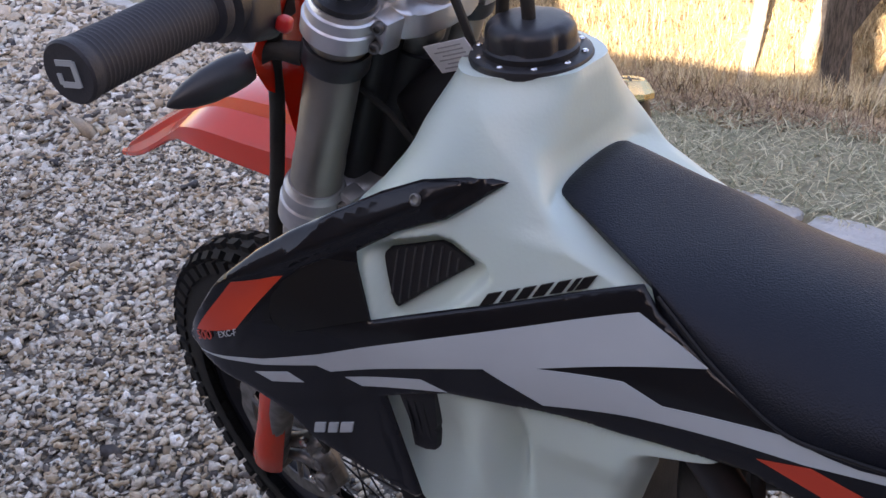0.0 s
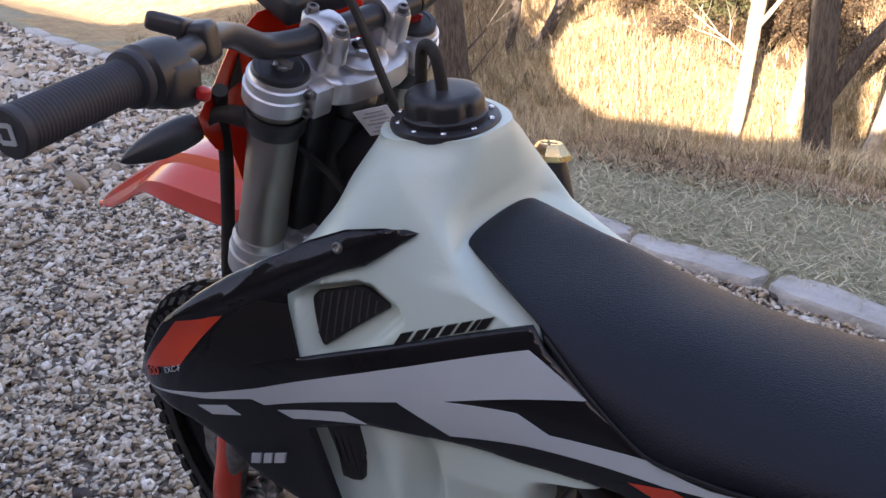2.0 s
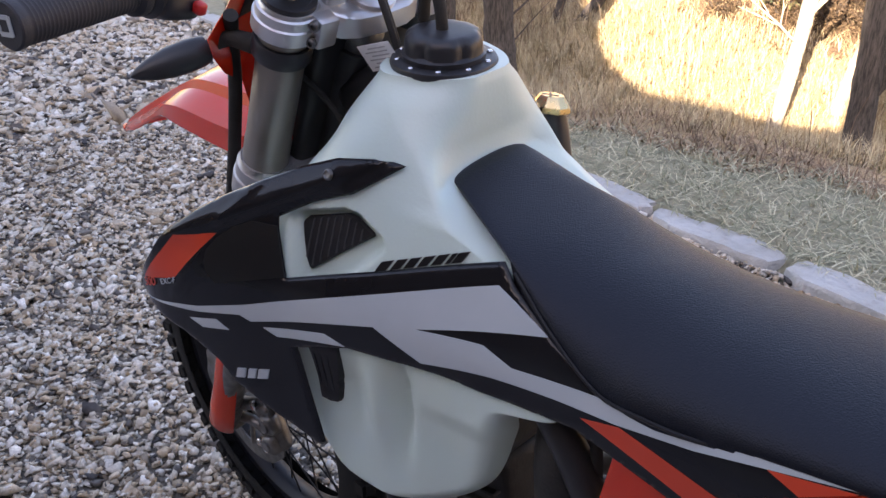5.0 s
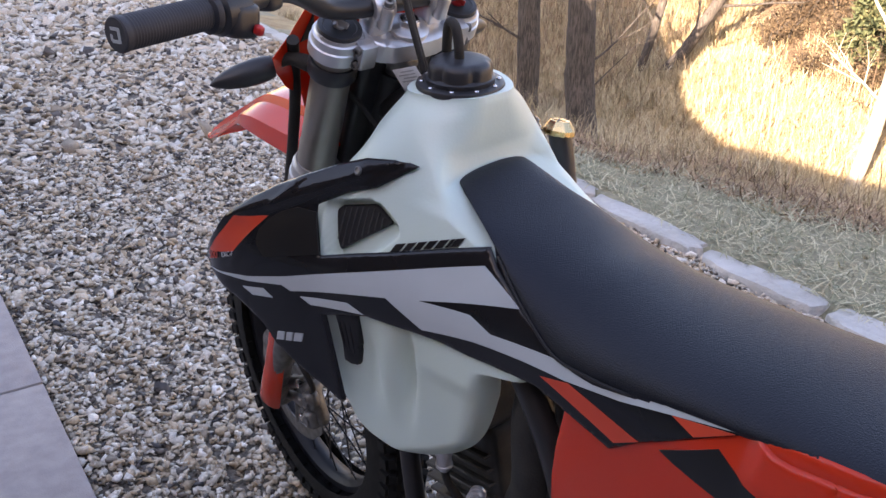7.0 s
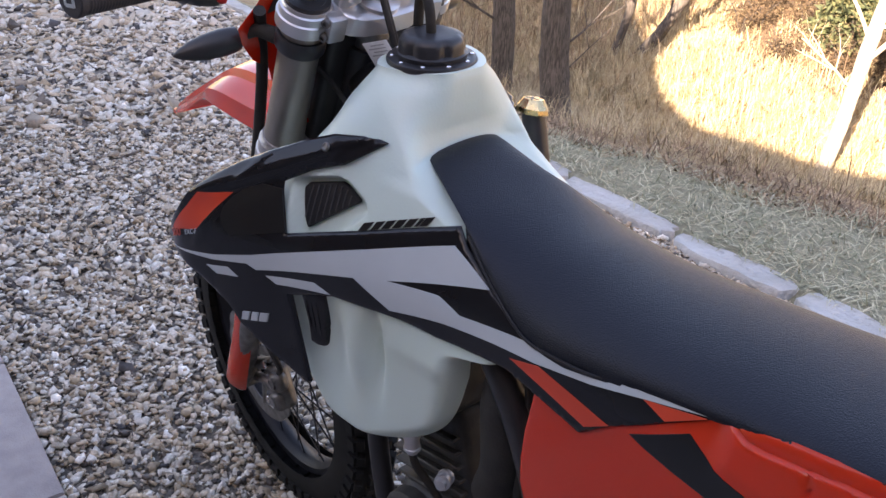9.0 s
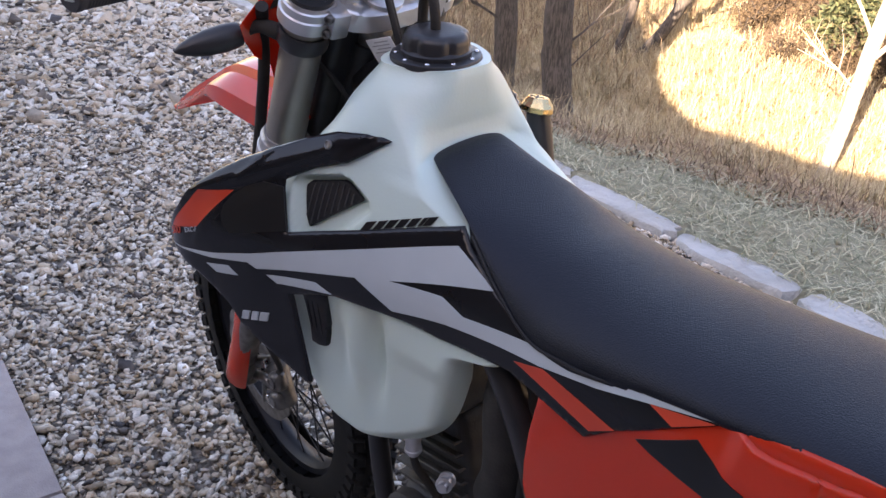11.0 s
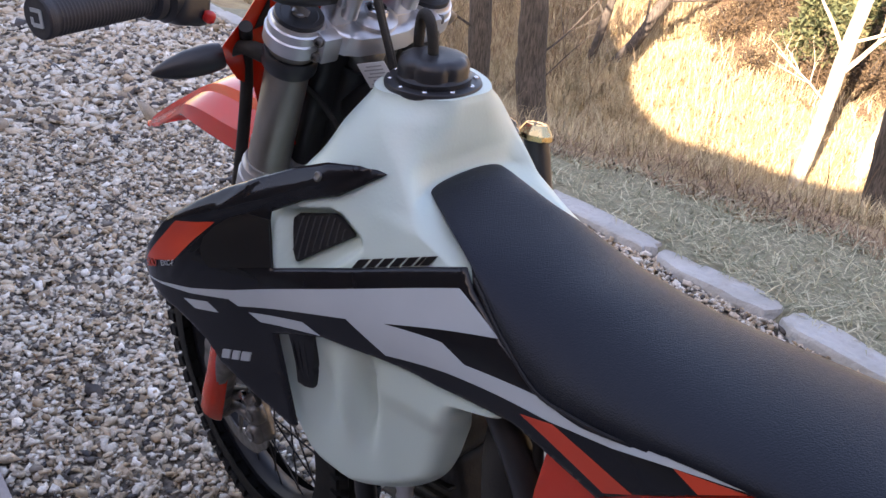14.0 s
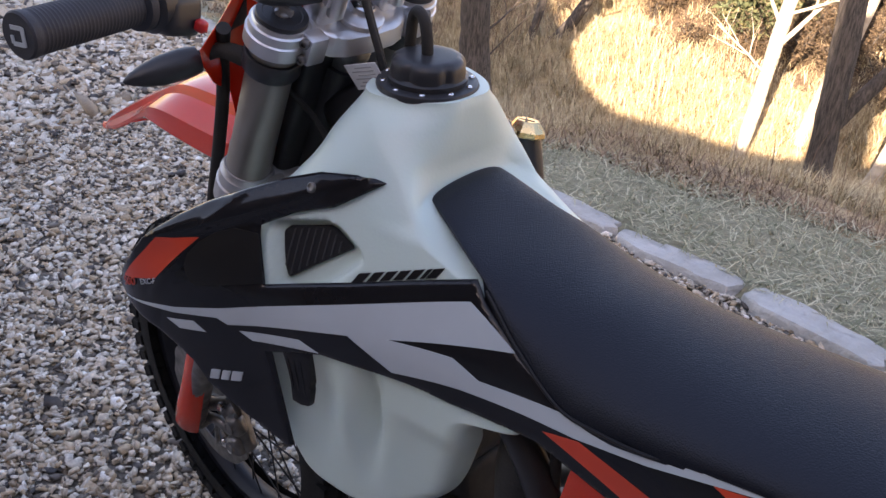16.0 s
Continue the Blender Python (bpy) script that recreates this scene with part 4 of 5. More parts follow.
# handlebar with clamps
bm = bmesh.new()
tube(bm, [(0.132, -0.09, 1.246), (0.132, -0.045, 1.246), (0.132, 0.0, 1.246), (0.132, 0.045, 1.246), (0.136, 0.085, 1.246), (0.134, 0.125, 1.254), (0.106, 0.17, 1.278), (0.060, 0.22, 1.297), (0.022, 0.28, 1.302), (0.002, 0.34, 1.302), (-0.026, 0.435, 1.302)],
     [0.0143, 0.0143, 0.0143, 0.0143, 0.0140, 0.0135, 0.0125, 0.0112, 0.0111, 0.0111, 0.0111], 20, 6)
tube(bm, [(0.132, -0.09, 1.246), (0.136, -0.11, 1.247), (0.134, -0.135, 1.255), (0.106, -0.17, 1.278), (0.060, -0.22, 1.296), (0.022, -0.28, 1.302), (-0.024, -0.425, 1.302)], [0.0143, 0.014, 0.0135, 0.0125, 0.0112, 0.0111, 0.0111], 20, 6)
bar = part("handlebar", bm, M_SATIN, bike, "black tapered handlebar")
for sy in (1, -1):
    bm = bmesh.new()
    p = Vector((0.132, 0.046 * sy, 1.246))
    block(bm, Matrix.Translation(p - FORK_U * 0.030) @ pose(0, 0, 0, 0, -26, 0), (0.036, 0.030, 0.046), 0.007, 3)
    pts = [(math.cos(radians(a)), math.sin(radians(a))) for a in range(-20, 201, 20)]
    rings = []
    for k in (-0.0155, -0.0135, 0.0135, 0.0155):
        r0 = 0.0215 if abs(k) < 0.0145 else 0.020
        ring = [p + FORK_F * (x * r0 * 1.15) + FORK_U * (z * r0) + Vector((0, k, 0)) for x, z in pts]
        ring += [p + FORK_F * (x * 0.0148) + FORK_U * (z * 0.0148) + Vector((0, k, 0)) for x, z in reversed(pts)]
        rings.append(ring)
    ring_faces(bm, rings)
    for dx in (-0.0225, 0.0225):
        lathe(bm, p + FORK_F * dx - FORK_U * 0.020, FORK_U, [(0, 0.0105), (0.030, 0.0105), (0.0325, 0.0090)], 20)
    mount = part("bar_clamp", bm, M_CLAMP, bar, "pale alloy handlebar clamp")
    for dx in (-0.0225, 0.0225):
        bm = bmesh.new()
        lathe(bm, p + FORK_F * dx + FORK_U * 0.0120, FORK_U, [(0, 0.0086), (0.0015, 0.0086), (0.002, 0.0066), (0.0085, 0.0066), (0.0095, 0.0055), (0.0095, 0.0035), (0.005, 0.0032), (0.005, 0.0003)], 16)
        part("clamp_bolt", bm, M_STEEL, mount, "steel socket bolt")


def grip(sy):
    a, b = Vector((0.001, 0.335 * sy, 1.302)), Vector((-0.029, 0.437 * sy, 1.303))
    d = (b - a).normalized()
    L = (b - a).length
    prof = [(-0.004, 0.012), (-0.003, 0.022), (0.0, 0.0225), (0.004, 0.0215)]
    k = 0.006
    while k < L - 0.006:
        prof += [(k, 0.0166), (k + 0.0012, 0.0172), (k + 0.0024, 0.0166)]
        k += 0.0034
    prof += [(L - 0.004, 0.0166), (L - 0.002, 0.0178), (L + 0.003, 0.0178), (L + 0.0045, 0.0165), (L + 0.0045, 0.001)]
    bm = bmesh.new()
    lathe(bm, a, d, prof, 32)
    g = part("grip", bm, M_GRIP, bar, "dark grey ribbed rubber grip")
    bm = bmesh.new()
    e = b + d * 0.0050
    u = Vector((0, 0, 1))
    v = d.cross(u)
    t = d.to_track_quat("Z", "Y").to_matrix().to_4x4()
    for ox, oy, sx, sz in ((-0.006, 0.0, 0.0035, 0.014), (0.0, 0.006, 0.012, 0.0032), (0.0, -0.006, 0.012, 0.0032), (0.0062, -0.003, 0.003, 0.006)):
        block(bm, Matrix.Translation(e + v * ox + u * oy) @ t, (sx, sz, 0.0008), 0)
    part("grip_mark", bm, M_DECAL_W, g, "pale bars on the grip end")
    return g


grip(1), grip(-1)
# left switch block with red button, clutch perch
bm = bmesh.new()
q = Vector((0.010, 0.312, 1.299))
d = Vector((-0.22, 0.975, 0)).normalized()
lathe(bm, q - d * 0.022, d, [(0, 0.018), (0.002, 0.0225), (0.016, 0.025), (0.034, 0.025), (0.038, 0.021)], 28)
block(bm, Matrix.Translation(q + Vector((-0.008, -0.010, -0.010))) @ pose(0, 0, 0, 12, 0, 12), (0.032, 0.038, 0.038), 0.012, 3)
switch = part("switch_block", bm, M_SATIN, bar, "black switch block with a red button")
bm = bmesh.new()
block(bm, Matrix.Translation(q + Vector((-0.026, -0.022, -0.020))) @ pose(0, 0, 0, 12, -20, 12), (0.010, 0.010, 0.011), 0.004, 3)
part("switch_button", bm, M_RED, switch, "red push button")
bm = bmesh.new()
block(bm, Matrix.Translation((0.040, 0.250, 1.302)) @ pose(0, 0, 0, 0, 0, 30), (0.030, 0.026, 0.034), 0.008, 3)
tube(bm, [(0.05, 0.255, 1.300), (0.070, 0.275, 1.298), (0.072, 0.30, 1.292), (0.066, 0.33, 1.285)], [0.007, 0.006, 0.005, 0.004], 12, 6)
part("clutch_lever", bm, M_SATIN, bar, "black clutch lever and perch")
bm = bmesh.new()
block(bm, Matrix.Translation((0.055, 0.262, 1.318)) @ pose(0, 0, 0, 20, -15, 25), (0.036, 0.028, 0.016), 0.006, 3)
part("clutch_reservoir", bm, M_SATIN, bar, "black fluid reservoir")

# cables before the steering head
for k, (dx, dy) in enumerate(((0, 0), (0.006, -0.007))):
    bm = bmesh.new()
    tube(bm, [(0.185 + dx, 0.035 + dy, 1.31), (0.145 + dx, 0.033 + dy, 1.325), (0.113 + dx, 0.029 + dy, 1.292), (0.098 + dx, 0.026 + dy, 1.258), (0.083 + dx, 0.024 + dy, 1.212), (0.067 + dx, 0.022 + dy, 1.164), (0.058 + dx, 0.016 + dy, 1.10)], 0.0042, 10, 6)
    part("cable", bm, M_RUBBER, bike, "black control cable")
bm = bmesh.new()
tube(bm, [(0.215, 0.135, 1.20), (0.255, 0.118, 1.15), (0.274, 0.112, 1.10), (0.304, 0.110, 1.02), (0.335, 0.110, 0.94), (0.365, 0.110, 0.86), (0.43, 0.108, 0.74), (0.47, 0.10, 0.60), (0.50, 0.085, 0.50)], 0.0088, 12, 6)
part("brake_hose", bm, M_RUBBER, bike, "thick black brake hose beside the fork")
bm = bmesh.new()
tube(bm, [(0.20, 0.07, 1.12), (0.17, 0.055, 1.09), (0.14, 0.045, 1.05), (0.10, 0.04, 1.02)], 0.004, 8, 6)
part("wire", bm, M_RUBBER, bike, "thin black wire")


def indicator(sy):
    a = Vector((0.245, 0.168 * sy, 1.160))
    t = Vector((0.259, 0.246 * sy, 1.149))
    d = (t - a).normalized()
    L = (t - a).length
    bm = bmesh.new()
    lathe(bm, a, d, [(-0.012, 0.010), (-0.011, 0.0155), (-0.002, 0.0175), (0.012, 0.0185), (L * 0.45, 0.0172), (L * 0.7, 0.0128), (L * 0.88, 0.0075), (L * 0.97, 0.0030), (L, 0.0005)], 28)
    body = part("indicator", bm, M_SATIN, bike, "pointed black turn indicator on a rubber stem")
    bm = bmesh.new()
    tube(bm, [(0.205, 0.118 * sy, 1.165), (0.225, 0.135 * sy, 1.172), (0.238, 0.15 * sy, 1.166), a - d * 0.008], [0.012, 0.0095, 0.008, 0.0085], 14, 6)
    part("stem", bm, M_RUBBER, body)
    return body


indicator(1), indicator(-1)

# label on the steering head, head of the frame
bm = bmesh.new()
block(bm, Matrix.Translation((0.078, 0.037, 1.154)) @ pose(0, 0, 0, -22, 17, 0), (0.058, 0.001, 0.034), 0)
head_label = part("head_label", bm, M_LABEL, bike, "white printed label on the steering head")
for k in range(6):
    bm = bmesh.new()
    block(bm, Matrix.Translation((0.078, 0.037, 1.154)) @ pose(0, 0, 0, -22, 17, 0) @ Matrix.Translation((-0.004 * (k % 2), 0.0008, -0.012 + 0.0048 * k)), (0.040 - 0.008 * (k % 2), 0.0006, 0.0014), 0)
    part("print_bar", bm, M_PRINT, head_label)
bm = bmesh.new()
lathe(bm, stem + FORK_D * 0.075, FORK_D, [(0, 0.030), (0.18, 0.032)], 24)
block(bm, pose(0.10, 0, 1.07, 0, 30, 0), (0.14, 0.060, 0.13), 0.02, 3)
block(bm, pose(0.215, 0.0, 1.09, 0, -26, 0), (0.05, 0.125, 0.26), 0.015, 3)
frame_head = part("frame_head", bm, M_FRAME, bike, "dark painted steering head")

# -- front fender and headlight mask --
def build_fender():
    bm = bmesh.new()
    xs = [0.24, 0.32, 0.40, 0.50, 0.56, 0.60, 0.65, 0.72, 0.80, 0.88, 0.94]
    wd = [0.088, 0.092, 0.092, 0.090, 0.083, 0.073, 0.062, 0.053, 0.040, 0.022, 0.005]
    zf = [1.012, 1.013, 1.011, 1.008, 0.995, 0.976, 0.952, 0.918, 0.882, 0.853, 0.834]
    zr = [1.052, 1.060, 1.060, 1.049, 1.024, 1.007, 0.985, 0.953, 0.914, 0.871, 0.838]
    dp = [0.036, 0.036, 0.035, 0.032, 0.022, 0.012, 0.007, 0.006, 0.005, 0.004, 0.004]
    prof = [(-1.0, 0, 1), (-0.975, 0, 0.05), (-0.94, 0.04, 0), (-0.60, 0.42, 0), (-0.54, 0.74, 0), (0, 1, 0), (0.54, 0.74, 0), (0.60, 0.42, 0), (0.94, 0.04, 0), (0.975, 0, 0.05), (1.0, 0, 1)]
    rings = []
    for i in range(61):
        x = xs[0] + (xs[-1] - xs[0]) * i / 60
        w, a, b, d = (smooth_table(x, xs, t) for t in (wd, zf, zr, dp))
        up = [(x, p * w, a + f * (b - a) - g * d) for p, f, g in prof]
        rings.append(up + [(q[0], q[1] * 0.97, q[2] - 0.003) for q in reversed(up)])
    ring_faces(bm, rings)
    return part("front_fender", bm, M_ORANGE, bike, "glossy orange front fender with a pointed tip", 30)


build_fender()
MASK = [(0.172, 1.182), (0.160, 1.155), (0.136, 1.125), (0.10, 1.10), (0.08, 1.05), (0.05, 0.99), (-0.05, 0.99), (-0.08, 1.05), (-0.10, 1.10), (-0.136, 1.125), (-0.160, 1.155), (-0.172, 1.182),
        (-0.134, 1.206), (-0.105, 1.235), (-0.055, 1.262), (0.055, 1.262), (0.105, 1.235), (0.134, 1.206)]
bm = bmesh.new()
sheet(bm, MASK, lambda y, z: 0.318 - 2.0 * y * y - 0.35 * (z - 1.05), 0.004, 0.0, 0.014, 0.004, place=lambda u, v, w: (w, u, v))
mask = part("headlight_mask", bm, M_ORANGE, bike, "orange headlight mask", 50)
# flat black sheet gives the darkness of a three-cornered hole; nothing is cut
bm = bmesh.new()
sheet(bm, [(0.112, 1.188), (0.088, 1.226), (0.082, 1.19)], lambda y, z: 0.318 - 2.0 * y * y - 0.35 * (z - 1.05) - 0.005, 0.002, 0.0, 0.01, place=lambda u, v, w: (w, u, v))
part("mask_hole_shade", bm, M_INSET, mask, "dark three-cornered sheet painted as the shade of a hole")
bm = bmesh.new()
block(bm, pose(0.345, 0, 1.12, 0, -20, 0), (0.03, 0.10, 0.09), 0.012, 3)
part("headlight", bm, M_LABEL, mask, "clear headlight lens")
bm = bmesh.new()
block(bm, pose(0.215, 0.0, 1.275, 0, -28, 0), (0.07, 0.10, 0.035), 0.012, 3)
part("instrument", bm, M_SATIN, bike, "black instrument box behind the mask")

# -- wheels --
def wheel(name, c, R, width, rim_r, disc_y, label):
    c = Vector(c)
    ax = Vector((0, 1, 0))
    h = width / 2
    bm = bmesh.new()
    lathe(bm, c, ax, [(-0.024, rim_r - 0.006), (-0.026, rim_r + 0.007), (-0.021, rim_r + 0.007), (-0.015, rim_r - 0.004), (0, rim_r - 0.010), (0.015, rim_r - 0.004), (0.021, rim_r + 0.007), (0.026, rim_r + 0.007), (0.024, rim_r - 0.006), (0.014, rim_r - 0.014), (0, rim_r - 0.018), (-0.014, rim_r - 0.014), (-0.024, rim_r - 0.006)], 72, caps=False)
    rim = part(name, bm, M_RIM, bike, label)
    d = R - 0.012 - rim_r
    bm = bmesh.new()
    prof = []
    for k in range(19):
        a = math.pi * (-0.06 + 1.12 * k / 18)
        prof.append((-h * math.cos(a) * (1.0 if 3 < k < 15 else 0.95), rim_r + 0.004 + d * max(0, math.sin(a)) ** 0.75))
    lathe(bm, c, ax, prof, 84, caps=False)
    tyre = part("tyre", bm, M_TYRE, rim, "black knobbly off-road tyre", 60)
    bm = bmesh.new()
    n = 54
    for i in range(n):
        for row in ((-0.030, 0.92, 38), (-0.011, 1.0, 10), (0.011, 1.0, -10), (0.030, 0.92, -38)):
            a = 2 * math.pi * (i + (0.5 if abs(row[0]) < 0.02 else 0)) / n
            rr = R - 0.010 if abs(row[0]) < 0.02 else R - 0.020
            p = c + Vector((math.cos(a) * rr, row[0] * width / 0.085, math.sin(a) * rr))
            m = Matrix.Translation(p) @ Matrix.Rotation(-a, 4, "Y") @ Matrix.Rotation(radians(90), 4, "Y") @ Matrix.Rotation(radians(row[2]), 4, "X")
            bmesh.ops.create_cube(bm, size=1.0, matrix=m @ Matrix.Diagonal((0.022, 0.015, 0.020, 1)))
        for s in (-1, 1):
            a = 2 * math.pi * (i + 0.25) / n
            p = c + Vector((math.cos(a) * (R - 0.038), s * h * 0.86, math.sin(a) * (R - 0.036)))
            m = Matrix.Translation(p) @ Matrix.Rotation(-a, 4, "Y")
            bmesh.ops.create_cube(bm, size=1.0, matrix=m @ Matrix.Diagonal((0.022, 0.010, 0.024, 1)))
    part("tread", bm, M_TYRE, tyre, "rows of rubber knobs", 20)
    bm = bmesh.new()
    lathe(bm, c, ax, [(-0.045, 0.012), (-0.045, 0.034), (-0.038, 0.036), (-0.032, 0.024), (0.032, 0.024), (0.038, 0.036), (0.045, 0.034), (0.045, 0.012)], 32)
    lathe(bm, c, ax, [(-0.115, 0.010), (0.115, 0.010), (0.118, 0.014), (0.124, 0.014)], 20)
    part("hub", bm, M_STEEL, rim, "dark hub and axle")
    for i in range(32):
        s = 1 if i % 2 else -1
        a = 2 * math.pi * i / 32
        b = a + radians(38) * (1 if i % 4 < 2 else -1)
        bm = bmesh.new()
        tube(bm, [c + Vector((math.cos(b) * 0.034, 0.034 * s, math.sin(b) * 0.034)), c + Vector((math.cos(a) * (rim_r - 0.012), 0.006 * s, math.sin(a) * (rim_r - 0.012)))], 0.0019, 6, 1)
        part("spoke", bm, M_INSET, rim)
    bm = bmesh.new()
    n, ring_in, ring_out = 72, [], []
    rings = []
    for y, r0 in ((disc_y - 0.0015, 0.098), (disc_y - 0.0015, 0.130), (disc_y + 0.0015, 0.130), (disc_y + 0.0015, 0.098), (disc_y - 0.0015, 0.098)):
        rings.append([c + Vector((math.cos(2 * math.pi * j / n) * (r0 + (0.003 * math.cos(12 * 2 * math.pi * j / n) if r0 > 0.1 else 0)), y, math.sin(2 * math.pi * j / n) * r0)) for j in range(n)])
    ring_faces(bm, rings, True, False)
    part("brake_disc", bm, M_STEEL, rim, "wavy steel brake disc")
    for i in range(6):
        a = 2 * math.pi * i / 6
        bm = bmesh.new()
        tube(bm, [c + Vector((math.cos(a) * 0.03, disc_y, math.sin(a) * 0.03)), c + Vector((math.cos(a + 0.5) * 0.10, disc_y, math.sin(a + 0.5) * 0.10))], 0.005, 6, 1)
        part("disc_arm", bm, M_STEEL, rim)
    return rim


wheel("front_wheel", AXLE, 0.364, 0.100, 0.264, 0.062, "black spoked front wheel")
wheel("rear_wheel", (-0.90, 0, 0.36), 0.355, 0.125, 0.245, -0.07, "black spoked rear wheel")
bm = bmesh.new()
q = AXLE + Vector((-0.115, 0.070, 0.020))
turn = pose(0, 0, 0, 0, 20, 0)
block(bm, Matrix.Translation(q) @ turn, (0.050, 0.034, 0.100), 0.015, 3)
block(bm, Matrix.Translation(q + Vector((-0.020, 0.016, 0.024))) @ turn, (0.034, 0.030, 0.040), 0.013, 3)
block(bm, Matrix.Translation(q + Vector((-0.014, 0.016, -0.026))) @ turn, (0.034, 0.030, 0.040), 0.013, 3)
tube(bm, [q + Vector((0.02, 0, 0.045)), q + Vector((0.045, 0.012, 0.03)), AXLE + Vector((-0.02, 0.09, 0.03))], 0.013, 12, 4)
tube(bm, [q + Vector((0.02, 0, -0.035)), q + Vector((0.055, 0.012, -0.015)), AXLE + Vector((-0.02, 0.09, -0.005))], 0.010, 12, 4)
caliper = part("brake_caliper", bm, M_STEEL, bike, "grey cast front brake caliper")
for dx, dz in ((-0.020, 0.024), (-0.014, -0.026)):
    bm = bmesh.new()
    lathe(bm, q + Vector((dx, 0.030, dz)), (0, 1, 0), [(0, 0.0125), (0.003, 0.0125), (0.004, 0.010), (0.0025, 0.009), (0.0025, 0.001)], 20)
    part("piston_cap", bm, M_STEEL, caliper, "grey piston cap")
for dx, dz in ((0.018, 0.046), (0.020, -0.040)):
    bm = bmesh.new()
    lathe(bm, q + Vector((dx, 0.018, dz)), (0, 1, 0), [(0, 0.009), (0.007, 0.009), (0.009, 0.007), (0.009, 0.001)], 12)
    part("caliper_bolt", bm, M_CHROME, caliper, "bright bolt")
bm = bmesh.new()
tube(bm, [q + Vector((-0.03, 0.018, 0.052)), q + Vector((-0.045, 0.022, 0.075)), q + Vector((-0.02, 0.03, 0.12)), q + Vector((0.03, 0.03, 0.16))], 0.0055, 10, 6)
part("caliper_hose", bm, M_RUBBER, caliper, "black brake hose end")

# -- radiators behind the shrouds --
for sy in (1, -1):
    bm = bmesh.new()
    m = Matrix.Translation((0.16, 0.135 * sy, 0.86)) @ pose(0, 0, 0, 0, -12, 12 * sy)
    block(bm, m, (0.035, 0.115, 0.24), 0.006)
    for k in range(15):
        block(bm, m @ Matrix.Translation((0, 0, -0.105 + k * 0.015)), (0.042, 0.105, 0.003), 0)
    part("radiator", bm, M_ENGINE, bike, "dark finned radiator")

# -- engine, frame, swingarm, exhaust, rear end --
bm = bmesh.new()
block(bm, pose(-0.16, 0, 0.40, 0, 0, 0), (0.34, 0.19, 0.22), 0.04, 4)
lathe(bm, (-0.19, 0.085, 0.40), (0, 1, 0), [(0, 0.10), (0.02, 0.098), (0.032, 0.085), (0.036, 0.04), (0.036, 0.001)], 36)
lathe(bm, (-0.05, 0.085, 0.43), (0, 1, 0), [(0, 0.075), (0.02, 0.073), (0.03, 0.06), (0.03, 0.001)], 32)
for k in range(6):
    a = 2 * math.pi * k / 6
    lathe(bm, (-0.19 + 0.088 * math.cos(a), 0.10, 0.40 + 0.088 * math.sin(a)), (0, 1, 0), [(0, 0.007), (0.02, 0.007), (0.021, 0.001)], 10)
engine = part("engine", bm, M_ENGINE, bike, "dark cast engine with round covers")
bm = bmesh.new()
block(bm, pose(-0.07, 0, 0.58, 0, 14, 0), (0.15, 0.145, 0.20), 0.02, 3)
cylinder = part("cylinder", bm, M_ENGINE, engine, "finned dark cylinder")
for k in range(7):
    bm = bmesh.new()
    block(bm, pose(-0.07 + 0.005 * k, 0, 0.50 + 0.022 * k, 0, 14, 0), (0.17, 0.165, 0.006), 0.002, 1)
    part("fin", bm, M_ENGINE, engine)
bm = bmesh.new()
block(bm, pose(-0.03, 0.0, 0.71, 0, 14, 0), (0.17, 0.16, 0.08), 0.02, 3)
part("cylinder_head", bm, M_ENGINE, engine)
bm = bmesh.new()
tube(bm, [(-0.20, 0.075, 0.62), (-0.235, 0.09, 0.70), (-0.23, 0.085, 0.80), (-0.22, 0.05, 0.86)], 0.030, 18, 6)
part("intake_boot", bm, M_RUBBER, engine, "black rubber intake boot")
for dx, dy, r in ((0.0, 0.0, 0.0075), (0.022, 0.012, 0.0055), (-0.026, 0.006, 0.0065)):
    bm = bmesh.new()
    tube(bm, [(-0.245 + dx, 0.078 + dy, 0.86), (-0.252 + dx, 0.084 + dy, 0.78), (-0.246 + dx * 0.8, 0.086 + dy, 0.68), (-0.245 + dx * 0.5, 0.085 + dy, 0.58), (-0.21, 0.085, 0.50)], r, 10, 6)
    part("hose", bm, M_RUBBER, engine, "black rubber hose")
bm = bmesh.new()
lathe(bm, (-0.158, 0.122, 0.640), (-0.5, 0.8, 0.2), [(0, 0.012), (0.005, 0.012), (0.006, 0.009), (0.012, 0.009), (0.013, 0.0115), (0.018, 0.0115), (0.019, 0.008), (0.026, 0.007)], 18)
part("hose_fitting", bm, M_ALLOY, engine, "dull metal hose fitting")
for sy in (1, -1):
    for pts, r in (([(0.09, 0.02 * sy, 1.07), (-0.05, 0.075 * sy, 0.96), (-0.22, 0.095 * sy, 0.86), (-0.31, 0.10 * sy, 0.70), (-0.33, 0.10 * sy, 0.50), (-0.34, 0.095 * sy, 0.33)], 0.019),
                   ([(0.16, 0.015 * sy, 0.98), (0.12, 0.05 * sy, 0.72), (0.07, 0.08 * sy, 0.48), (0.0, 0.09 * sy, 0.30), (-0.15, 0.095 * sy, 0.27), (-0.34, 0.095 * sy, 0.32)], 0.017),
                   ([(-0.24, 0.09 * sy, 0.88), (-0.50, 0.085 * sy, 0.925), (-0.80, 0.075 * sy, 0.96), (-1.05, 0.06 * sy, 1.0)], 0.013),
                   ([(-0.33, 0.095 * sy, 0.62), (-0.5, 0.09 * sy, 0.76), (-0.75, 0.08 * sy, 0.94)], 0.011)):
        bm = bmesh.new()
        tube(bm, pts, r, 14, 6)
        part("frame_tube", bm, M_FRAME, bike, "dark painted frame tube")
bm = bmesh.new()
